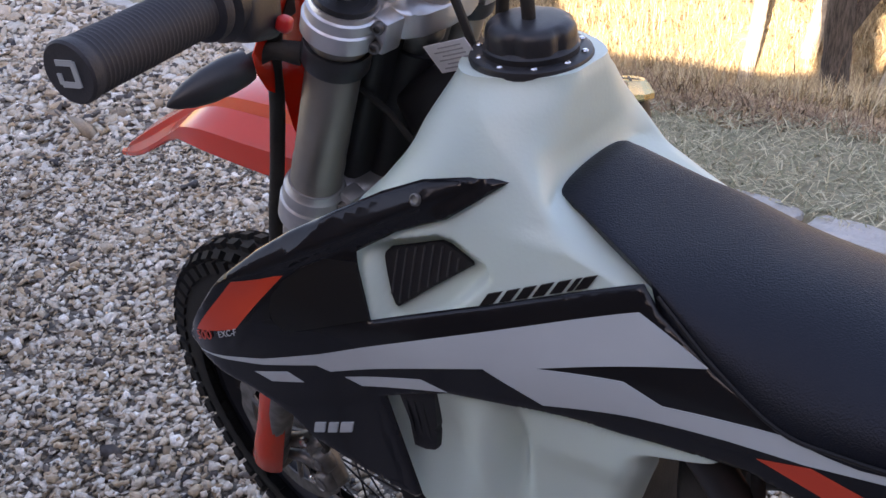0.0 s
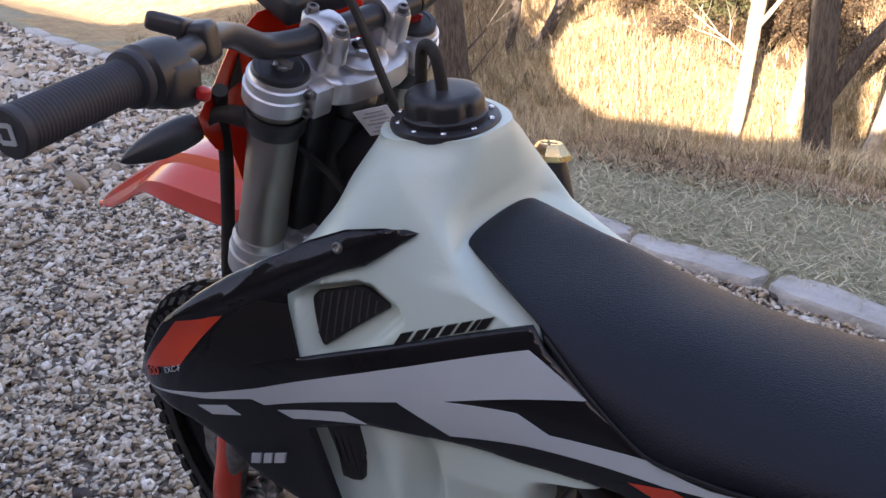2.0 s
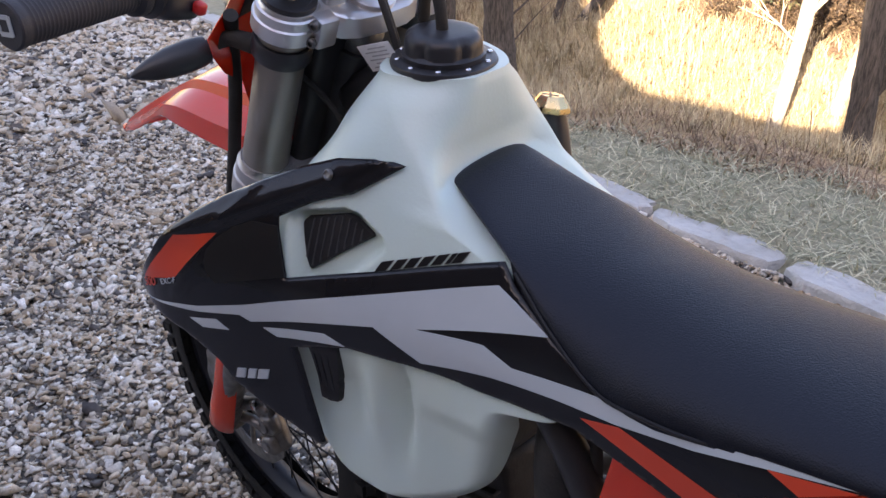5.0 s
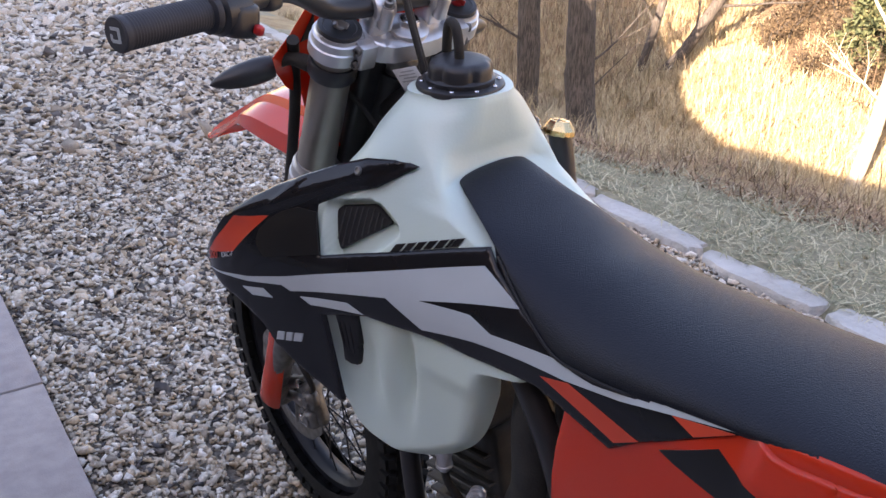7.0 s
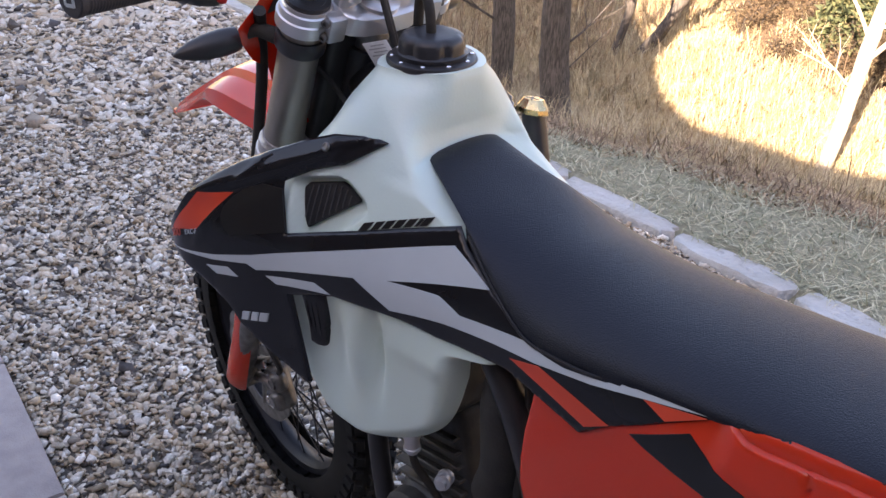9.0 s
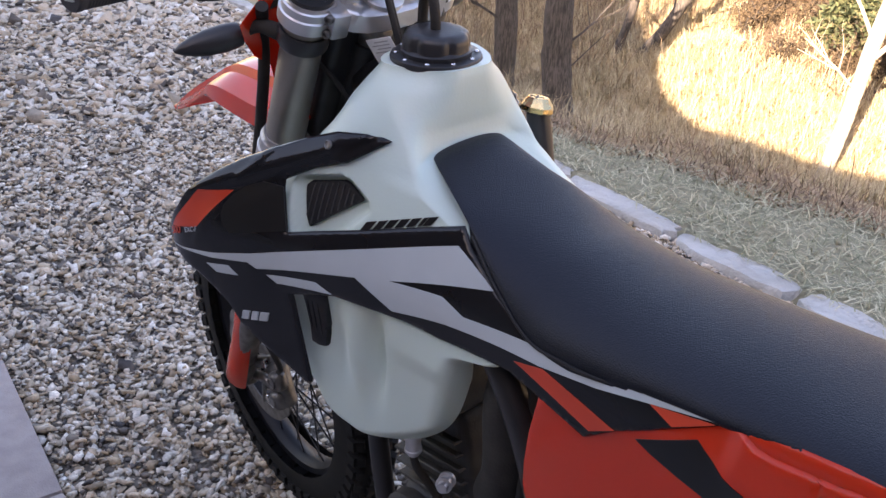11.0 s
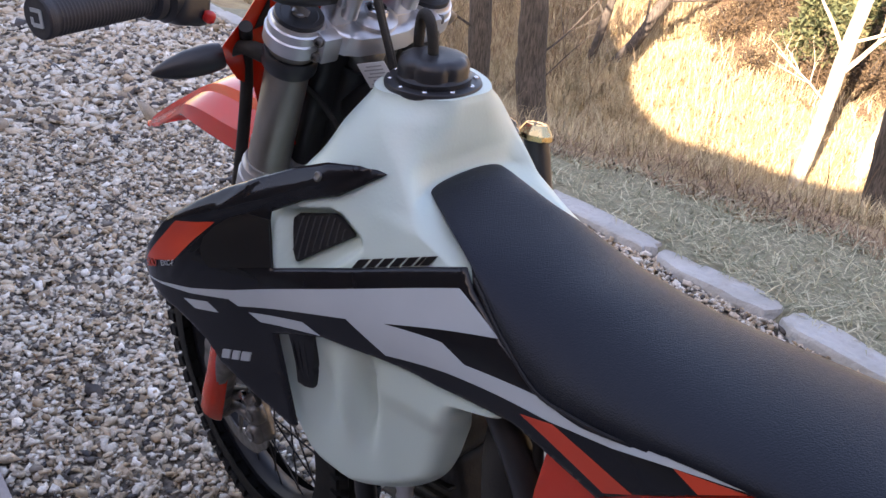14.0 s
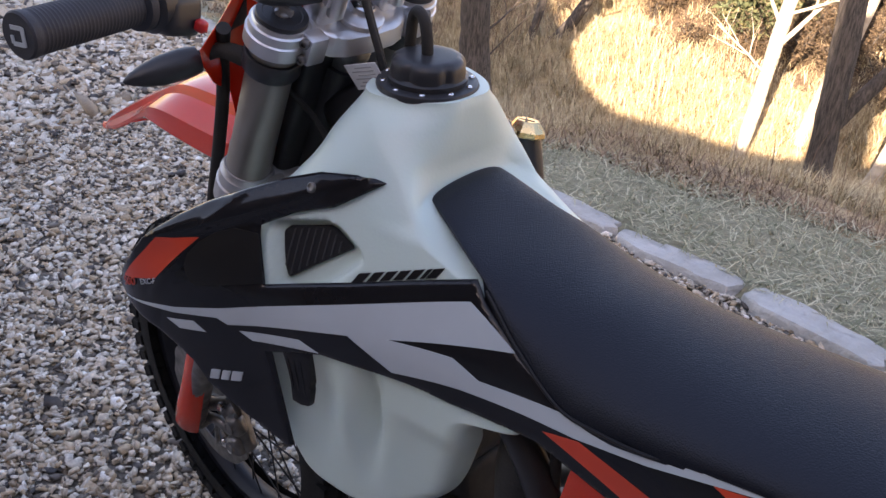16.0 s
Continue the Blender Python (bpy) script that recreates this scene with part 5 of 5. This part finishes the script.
for sy in (1, -1):
    tube(bm, [(-0.34, 0.085 * sy, 0.42), (-0.55, 0.10 * sy, 0.41), (-0.90, 0.105 * sy, 0.36)], [0.032, 0.03, 0.022], 14, 6)
part("swingarm", bm, M_ALLOY, bike, "cast alloy swingarm")
bm = bmesh.new()
tube(bm, [(0.06, -0.05, 0.70), (0.13, -0.09, 0.62), (0.10, -0.14, 0.52), (-0.05, -0.15, 0.52), (-0.30, -0.14, 0.66), (-0.55, -0.15, 0.80)], 0.022, 16, 6)
lathe(bm, (-0.52, -0.155, 0.79), (-0.9, 0, 0.30), [(0, 0.024), (0.04, 0.05), (0.36, 0.052), (0.40, 0.03), (0.40, 0.001)], 28)
part("exhaust", bm, M_STEEL, bike, "steel exhaust pipe and silencer")
bm = bmesh.new()
rings = []
for i in range(21):
    x = -0.85 - 0.55 * i / 20
    z = 0.985 + 0.10 * i / 20 - 0.06 * (i / 20) ** 2
    w = 0.085 - 0.02 * i / 20
    up = [(x, p * w, z - 0.05 * max(0, abs(p) - 0.6)) for p in (-1, -0.8, -0.6, 0, 0.6, 0.8, 1)]
    rings.append(up + [(a, b, c - 0.004) for a, b, c in reversed(up)])
ring_faces(bm, rings)
part("rear_fender", bm, M_ORANGE, bike, "orange rear fender", 30)
bm = bmesh.new()
tube(bm, [(-0.33, 0.10, 0.33), (-0.335, 0.15, 0.20), (-0.34, 0.19, 0.055)], [0.014, 0.012, 0.011], 14, 5)
lathe(bm, (-0.34, 0.195, 0.028), (0, 0.1, 1), [(0, 0.028), (0.012, 0.028), (0.02, 0.014), (0.02, 0.001)], 20)
part("side_stand", bm, M_STEEL, bike, "steel side stand resting on the gravel")
for sy in (1, -1):
    bm = bmesh.new()
    block(bm, pose(-0.34, 0.145 * sy, 0.36, 0, 0, 0), (0.05, 0.09, 0.012), 0.003)
    part("foot_peg", bm, M_STEEL, bike, "steel foot peg")

# ---- stone edging ----
def flagstone(p, turn, lx, ly, h, seed):
    rng = random.Random(seed)
    bm = bmesh.new()
    n = 22
    out = []
    for j in range(n):
        a = 2 * math.pi * j / n
        c, s = math.cos(a), math.sin(a)
        x, y = math.copysign(abs(c) ** 0.55, c) * lx / 2, math.copysign(abs(s) ** 0.55, s) * ly / 2
        k = 1 + rng.uniform(-0.12, 0.07)
        out.append((x * k, y * k))
    rings = []
    for z, f in ((-0.05, 0.96), (h * 0.5, 1.0), (h * 0.86, 0.985), (h, 0.93), (h + 0.004, 0.6), (h + 0.002, 0.2)):
        rings.append([(x * f, y * f, z + rng.uniform(-0.004, 0.004)) for x, y in out])
    ring_faces(bm, rings)
    ob = link("edging_stone", bm, M_FLAG, 35)
    ob.matrix_basis = pose(p.x, p.y, 0.0, rng.uniform(-2, 2), rng.uniform(-2, 2), turn)
    return tagged(ob, "pale flat edging stone set between gravel and lawn", "stone", "edging stones")


stone_turn = math.degrees(math.atan2(LINE_T.y, LINE_T.x))
STONE_RNG = random.Random(8)
lengths = [STONE_RNG.uniform(0.48, 0.68) for _ in range(11)] + [0.68, 0.56, 0.55, 0.60, 0.52] + [STONE_RNG.uniform(0.48, 0.66) for _ in range(9)]
s = -0.12 - sum(lengths[:12])
for k, L in enumerate(lengths):
    p = LINE_P + LINE_T * (s + L / 2) + LINE_N * (0.200 + STONE_RNG.uniform(-0.012, 0.012))
    flagstone(p, stone_turn + STONE_RNG.uniform(-2, 2), L - 0.012, STONE_RNG.uniform(0.125, 0.158), STONE_RNG.uniform(0.036, 0.048), 100 + k)
    s += L

# ---- gravel ----
CHIP_V = np.array([(x, y, z) for z in (-0.8, 0.8) for x, y in ((-0.9, -0.8), (0.3, -0.95), (0.95, 0.1), (0.4, 0.9), (-0.8, 0.7))])
CHIP_F = np.array([(0, 2, 1), (0, 3, 2), (0, 4, 3), (5, 6, 7), (5, 7, 8), (5, 8, 9)]
                  + [(k, (k + 1) % 5, 5 + (k + 1) % 5) for k in range(5)] + [(k, 5 + (k + 1) % 5, 5 + k) for k in range(5)])


def turned(n, rng, tilt):
    """Random turns, mostly about the upright."""
    a, b, c = rng.uniform(0, 2 * np.pi, n), rng.normal(0, tilt, n), rng.normal(0, tilt, n)
    ca, sa, cb, sb, cc, sc = np.cos(a), np.sin(a), np.cos(b), np.sin(b), np.cos(c), np.sin(c)
    z0, o = np.zeros(n), np.ones(n)
    rz = np.array([[ca, -sa, z0], [sa, ca, z0], [z0, z0, o]])
    ry = np.array([[cb, z0, sb], [z0, o, z0], [-sb, z0, cb]])
    rx = np.array([[o, z0, z0], [z0, cc, -sc], [z0, sc, cc]])
    return np.einsum("ijn,jkn,kln->nil", rz, ry, rx)


def gravel():
    rng = np.random.default_rng(3)
    all_v, all_f, base = [], [], 0
    for r0, r1, dens, size, a0, a1 in ((0.5, 2.6, 7800, 0.0088, -65, 55), (2.6, 4.2, 5000, 0.0102, -65, 55), (4.2, 6.5, 1300, 0.0185, -65, 55), (6.5, 10.5, 520, 0.029, -65, 55),
                                       (0.2, 4.5, 1500, 0.0165, 55, 295), (4.5, 9.0, 420, 0.030, 55, 200)):
        n = int(dens * (r1 * r1 - r0 * r0) * 0.5 * radians(a1 - a0))
        ang = rng.uniform(radians(a0), radians(a1), n)
        r = np.sqrt(rng.uniform(r0 * r0, r1 * r1, n))
        x, y = 0.2 + r * np.sin(ang), r * np.cos(ang)
        q = (x - LINE_P.x) * LINE_N.x + (y - LINE_P.y) * LINE_N.y
        pv = (x - PAVE_P.x) * PAVE_B.x + (y - PAVE_P.y) * PAVE_B.y
        keep = (q < 0.175) & ((pv < -0.005) | (pv > 2.445)) & (y > -1.98)
        x, y = x[keep], y[keep]
        n = len(x)
        s = size * np.exp(rng.normal(0, 0.32, n))
        sc = np.stack([s * rng.uniform(0.95, 1.5, n), s * rng.uniform(0.65, 1.0, n), s * rng.uniform(0.20, 0.52, n)], 1)
        v = CHIP_V[None] * (1 + rng.uniform(-0.40, 0.16, (n, 10, 1))) + rng.uniform(-0.22, 0.22, (n, 10, 3))
        v = np.einsum("nij,nkj->nki", turned(n, rng, 0.42), v * sc[:, None])
        v += np.stack([x, y, rng.uniform(-0.004, 0.016, n)], 1)[:, None]
        all_v.append(v.reshape(-1, 3))
        all_f.append((CHIP_F[None] + 10 * np.arange(n)[:, None, None] + base).reshape(-1, 3))
        base += 10 * n
    ob = pieces("gravel", np.concatenate(all_v), np.concatenate(all_f), M_GRAVEL)
    return tagged(ob, "mixed tan, grey and white crushed gravel", "gravel", kind="stuff")


gravel()

# ---- straw, leaves and grass ----
def blades(name, xs, ys, zs, length, width, lean, mat, rng, label, bend=0.3):
    """Thin bent blades, one per place."""
    n = len(xs)
    a = rng.uniform(0, 2 * np.pi, n)
    d = np.stack([np.cos(a), np.sin(a), np.zeros(n)], 1)
    side_v = np.stack([-np.sin(a), np.cos(a), np.zeros(n)], 1)
    up = np.array([0, 0, 1.0])
    l = np.abs(lean + rng.normal(0, 0.26, n))
    root = np.stack([xs, ys, zs], 1)
    w = width * rng.uniform(0.6, 1.4, n)
    L = length * rng.uniform(0.5, 1.35, n)
    dir1 = d * np.sin(l)[:, None] + up * np.cos(l)[:, None]
    l2 = l + bend * rng.uniform(0.3, 1.6, n)
    dir2 = d * np.sin(l2)[:, None] + up * np.cos(l2)[:, None]
    mid = root + dir1 * (L * 0.55)[:, None]
    tip = mid + dir2 * (L * 0.45)[:, None]
    hw = (w / 2)[:, None]
    v = np.stack([root - side_v * hw, root + side_v * hw, mid - side_v * hw * 0.8, mid + side_v * hw * 0.8, tip], 1)
    f = np.array([(0, 1, 2), (1, 3, 2), (2, 3, 4)])[None] + 5 * np.arange(n)[:, None, None]
    ob = pieces(name, v.reshape(-1, 3), f.reshape(-1, 3), mat)
    return tagged(ob, label, name.replace("_", " "), kind="stuff")


def scatter(n, u0, u1, q0, q1, rng, test):
    """Places on the ground, by metres along and past the edging."""
    u, q = rng.uniform(u0, u1, n), rng.uniform(q0, q1, n)
    x, y = LINE_P.x + LINE_T.x * u + LINE_N.x * q, LINE_P.y + LINE_T.y * u + LINE_N.y * q
    keep = [i for i in range(n) if test(x[i], y[i])]
    x, y = x[keep], y[keep]
    return x, y, np.array([ground_z(a, b) for a, b in zip(x, y)])


def trodden(x, y):
    """Bare leafy ground round the feet of the two dark trees."""
    return min(math.hypot(x + 0.62, y - 8.2), math.hypot(x - 0.02, y - 7.2), math.hypot(x - 0.10, y - 6.4), math.hypot(x + 0.4, y - 7.4)) < 0.62


rng = np.random.default_rng(11)
x, y, z = scatter(44000, -4.0, 2.9, 0.235, 2.4, rng, lambda a, b: brush_line(a, b) < 0.12)
blades("lawn_straw", x, y, z + 0.012, 0.075, 0.0045, 1.38, M_STRAW, rng, "flattened straw on a cut greyish-green lawn", 0.25)
x, y, z = scatter(9000, -4.0, 2.6, 0.235, 2.4, rng, lambda a, b: brush_line(a, b) < 0.05)
blades("lawn_grass", x, y, z, 0.035, 0.004, 0.7, M_STRAW, rng, "short dull green lawn grass", 0.6)
x, y, z = scatter(52000, -4.5, 4.4, 0.3, 3.8, rng, lambda a, b: -0.02 + 0.10 * noise.noise(Vector((a * 5, b * 5, 1))) < brush_line(a, b) < 0.42 + 0.5 * noise.noise(Vector((a * 1.5, b * 1.5, 0))))
blades("leaf_litter", x, y, z + 0.01, 0.050, 0.010, 1.05, M_LITTER, rng, "dead brown leaves along the lawn's edge", 0.5)
x, y, z = scatter(30000, -4.5, 4.4, 0.3, 3.6, rng, lambda a, b: -0.06 + 0.12 * noise.noise(Vector((a * 4, b * 4, 2))) < brush_line(a, b) < 0.8 and not trodden(a, b))
blades("brown_grass", x, y, z, 0.13, 0.0045, 0.85, M_LITTER, rng, "matted brown dead grass along the lawn's edge", 0.6)
x, y, z = scatter(40000, -5.0, 4.4, 0.5, 4.6, rng, lambda a, b: 0.42 + 0.55 * noise.noise(Vector((a * 2.6, b * 2.6, 4))) < brush_line(a, b) < 3.6 and not trodden(a, b) and noise.noise(Vector((a * 2.2, b * 2.2, 0))) > 0.30 * (a - 0.9))
blades("tall_dry_grass", x, y, z, 0.24, 0.0032, 0.46, M_DRYGRASS, rng, "tall tan dry grass at the lawn's edge", 0.6)


def tufts(n, per, u0, u1, q0, q1, spread, test):
    """Places of blades, gathered in tufts."""
    x, y, _ = scatter(n, u0, u1, q0, q1, rng, test)
    k = np.repeat(np.arange(len(x)), per)
    r = np.abs(rng.normal(0, spread, len(k)))
    a = rng.uniform(0, 2 * np.pi, len(k))
    x, y = x[k] + r * np.cos(a), y[k] + r * np.sin(a)
    return x, y, np.array([ground_z(a, b) for a, b in zip(x, y)])


x, y, z = tufts(13500, 18, -11.0, 3.6, 2.6, 12.0, 0.07, lambda a, b: not trodden(a, b) and (not brushy(a, b) or rng.random() < 0.35))
blades("slope_dry_grass", x, y, z, 0.21, 0.0060, 0.55, M_DRYGRASS, rng, "tufts of dry grass on the far slope", 0.6)
x, y, z = scatter(14000, -12.0, -5.9, 3.6, 10.0, rng, lambda a, b: noise.noise(Vector((a * 0.9, b * 0.9, 9.0))) > -0.25)
blades("brown_weeds", x, y, z, 0.30, 0.008, 0.45, M_LITTER, rng, "brown dead weeds on the shaded slope", 0.5)
x, y, z = tufts(4500, 14, -24.0, 10.0, 11.0, 26.0, 0.14, lambda a, b: noise.noise(Vector((a * 0.35, b * 0.35, 5.0))) > -0.2)
blades("far_dry_grass", x, y, z, 0.35, 0.014, 0.4, M_DRYGRASS, rng, "clumps of dry grass high on the hill", 0.5)
x, y, z = scatter(220, -7.0, 3.0, 1.6, 7.5, rng, lambda a, b: brush_line(a, b) > 0.2)
blades("weed_stalks", x, y, z, 0.55, 0.007, 0.22, M_LITTER, rng, "thin dead weed stalks standing in the grass", 0.3)


# ---- trees ----
def limb(bm, rng, p, d, length, r, depth, seg=8, droop=0.0):
    pts, rad = [p.copy()], [r]
    n = 5
    q, dd = p.copy(), d.copy()
    for i in range(n):
        dd = (dd + Vector((rng.uniform(-1, 1), rng.uniform(-1, 1), rng.uniform(-0.6, 0.8) - droop)) * 0.16).normalized()
        q = q + dd * length / n
        pts.append(q.copy())
        rad.append(r * (1 - 0.62 * (i + 1) / n))
    tube(bm, pts, rad, seg, 3)
    if depth:
        for _ in range(rng.randint(3, 4)):
            k = rng.randint(2, n)
            side_d = (dd + Vector((rng.uniform(-1, 1), rng.uniform(-1, 1), rng.uniform(-0.2, 0.9)))).normalized()
            limb(bm, rng, pts[k], side_d, length * rng.uniform(0.4, 0.65), rad[k] * 0.62, depth - 1, max(4, seg - 2), droop)


def tree(name, x, y, r, height, tip, mat, seed, label, forks=()):
    """A bare tree: a tapered trunk with limbs and twigs."""
    rng = random.Random(seed)
    z = ground_z(x, y)
    t = new(name)
    tagged(t, label, "tree", "trees past the lawn")
    base = Vector((x, y, z - 0.25))
    top = Vector((x + tip[0], y + tip[1], z + height))
    pts = [base, base + Vector((0, 0, 0.12))]
    for i in range(1, 8):
        f = i / 7
        pts.append(base.lerp(top, f) + Vector((rng.uniform(-1, 1), rng.uniform(-1, 1), 0)) * 0.012)
    bm = bmesh.new()
    tube(bm, pts, [r * 1.45, r * 1.12, r * 1.03, r, r * 0.95, r * 0.88, r * 0.78, r * 0.62, r * 0.42], 20, 5)
    for v in bm.verts:
        k = noise.noise(Vector((v.co.x * 26, v.co.y * 26, v.co.z * 5)))
        c = base.lerp(top, max(0, min(1, (v.co.z - base.z) / height)))
        o = Vector((v.co.x - c.x, v.co.y - c.y, 0))
        v.co += o.normalized() * k * r * 0.16
    part("trunk", bm, mat, t, "furrowed bark trunk", 50)
    for f, d, L, rr in forks:
        bm = bmesh.new()
        limb(bm, rng, base.lerp(top, f), Vector(d).normalized(), L, rr, 2)
        part("branch", bm, mat, t, "bare branch with twigs", 50)
    for i in range(5):
        f = rng.uniform(0.6, 1.0)
        a = rng.uniform(0, 6.28)
        bm = bmesh.new()
        limb(bm, rng, base.lerp(top, f), Vector((math.cos(a), math.sin(a), 0.7)).normalized(), rng.uniform(0.5, 1.0), r * 0.18, 2)
        part("branch", bm, mat, t, "bare branch with twigs", 50)
    return t


tree("tree", -0.70, 8.9, 0.115, 3.0, (-0.16, 0.1), M_BARK, 21, "slim dark bare tree past the lawn", [(0.32, (-0.7, -0.2, 0.4), 0.7, 0.016), (0.55, (-0.5, 0.2, 0.7), 1.2, 0.022), (0.97, (-0.5, 0.3, 0.8), 1.6, 0.03), (0.93, (-0.2, -0.5, 0.8), 1.4, 0.025)])
tree("tree", -0.05, 7.8, 0.132, 3.0, (-0.26, 0.12), M_BARK, 22, "dark bare tree with furrowed bark past the lawn", [(0.30, (0.7, 0.3, 0.45), 0.9, 0.012), (0.22, (0.6, 0.3, 0.6), 0.7, 0.008), (0.97, (-0.5, 0.3, 0.8), 1.5, 0.03), (0.95, (-0.6, -0.4, 0.7), 1.2, 0.02)])
tree("tree", 2.58, 6.35, 0.094, 4.2, (-0.16, 0.3), M_BARK, 23, "dark bare tree forking near its foot", [(0.165, (0.50, 0.0, 0.87), 2.6, 0.064)])
tree("tree", 2.36, 7.9, 0.062, 4.6, (0.62, 0.4), M_PALEBARK, 24, "pale leaning bare trunk in sunlight", [(0.22, (-0.6, -0.1, 0.35), 0.7, 0.014), (0.27, (0.5, 0.1, 0.7), 1.0, 0.026), (0.30, (-0.3, 0.1, 0.9), 0.9, 0.02), (0.33, (0.7, -0.1, 0.4), 0.8, 0.016)])
tree("tree", 2.96, 8.1, 0.075, 4.4, (0.95, 0.3), M_PALEBARK, 25, "pale bare trunk leaning in sunlight", [(0.34, (-0.3, 0.2, 0.9), 0.9, 0.02)])
tree("tree", 3.24, 7.1, 0.058, 3.6, (0.85, 0.3), M_PALEBARK, 27, "thin pale leaning trunk in sunlight", [])
tree("tree", 3.36, 7.0, 0.040, 3.4, (0.95, 0.2), M_PALEBARK, 28, "thin pale leaning trunk in sunlight", [])
tree("tree", 0.64, 11.0, 0.070, 3.2, (1.9, 0.3), M_BARK, 26, "dark bare tree leaning over the slope", [(0.18, (0.1, 0.1, 0.9), 1.0, 0.016), (0.3, (0.9, 0.1, 0.2), 1.0, 0.02), (0.42, (0.8, 0.1, 0.6), 1.1, 0.016)])
tree("tree", 0.36, 11.0, 0.050, 3.0, (0.65, 0.2), M_BARK, 29, "thin dark bare tree on the slope", [(0.25, (-0.5, 0.1, 0.8), 0.9, 0.016), (0.4, (0.5, 0.1, 0.8), 0.9, 0.014)])


def evergreen(x, y, h, seed):
    rng = random.Random(seed)
    z = ground_z(x, y)
    t = new("evergreen_tree")
    tagged(t, "dark green juniper on the far slope", "tree", "evergreens on the slope")
    bm = bmesh.new()
    tube(bm, [(x, y, z - 0.1), (x + 0.05, y, z + h * 0.5), (x, y, z + h)], [0.12, 0.08, 0.02], 10, 4)
    part("trunk", bm, M_BARK, t)
    r = np.random.default_rng(seed)
    n = 15000
    hh = r.uniform(0.06, 1.0, n) ** 0.8
    rad = h * 0.36 * (1.02 - hh) ** 0.7 * np.sqrt(r.uniform(0.15, 1, n))
    an = r.uniform(0, 2 * np.pi, n)
    rad *= 0.75 + 0.35 * np.sin(3 * an + 7 * hh) * r.uniform(0.3, 1, n)
    c = np.stack([x + rad * np.cos(an), y + rad * np.sin(an), z + h * hh], 1)
    d1, d2 = r.normal(0, 1, (n, 3)), r.normal(0, 1, (n, 3))
    s = 0.042 * r.uniform(0.5, 1.4, (n, 1))
    v = np.stack([c - d1 * s * 0.3, c + d1 * s * 0.3, c + d2 * s * 1.1], 1)
    f = np.arange(3 * n).reshape(n, 3)
    ob = pieces("crown", v.reshape(-1, 3), f, M_NEEDLE)
    ob.parent = t
    return t


evergreen(2.95, 10.2, 1.9, 31)
evergreen(6.0, 12.0, 3.5, 32)
evergreen(3.2, 19.0, 4.0, 33)


def shrub(seed, size):
    """A brown oak-brush clump at the origin: bare stems and dead leaves."""
    rng = random.Random(seed)
    t = new("shrub")
    tagged(t, "dense brown leafy brush on the far slope, leaves coloured darker for shade", "shrub", "brush on the slope")
    tips = []
    for i in range(9):
        a = rng.uniform(0, 6.28)
        d = Vector((math.cos(a) * 0.6, math.sin(a) * 0.6, 1)).normalized()
        L = size * rng.uniform(0.6, 1.1)
        tips.append((d, L))
        if i < 5:
            bm = bmesh.new()
            tube(bm, [(0, 0, -0.05), d * L * 0.5 + Vector((0, 0, 0.05)), d * L], [0.014, 0.009, 0.003], 5, 3)
            part("stem", bm, M_BARK, t)
    r = np.random.default_rng(seed)
    n = 1700
    k = r.integers(0, len(tips), n)
    c = np.array([np.array(tips[i][0]) * tips[i][1] for i in k]) * r.uniform(0.1, 1.15, (n, 1)) + r.normal(0, size * 0.17, (n, 3))
    c[:, 2] = np.abs(c[:, 2])
    d1, d2 = r.normal(0, 1, (n, 3)), r.normal(0, 1, (n, 3))
    s = 0.013 * r.uniform(0.5, 1.7, (n, 1))
    v = np.stack([c - d1 * s * 0.28, c + d1 * s * 0.28, c + d2 * s * 1.7], 1)
    ob = pieces("leaves", v.reshape(-1, 3), np.arange(3 * n).reshape(n, 3), M_BRUSH_SHADE)
    ob.parent = t
    return t


SHRUB_RNG = random.Random(17)
kinds = [shrub(41, 0.42), shrub(42, 0.30), shrub(43, 0.55)]
spots = []
for i in range(190):
    u = SHRUB_RNG.uniform(-6.6, 0.5)
    q = 6.22 + 0.8 * max(0.0, -4.4 - u) + SHRUB_RNG.uniform(-0.2, 0.4) + 4.2 * SHRUB_RNG.random() ** 1.2
    spots.append((u, q))
for i, (u, q) in enumerate(spots):
    p = LINE_P + LINE_T * u + LINE_N * q
    m = pose(p.x, p.y, ground_z(p.x, p.y), 0, 0, SHRUB_RNG.uniform(0, 360))
    if i < 3:
        kinds[i].matrix_basis = m
    else:
        copy_thing(kinds[i % 3], m)
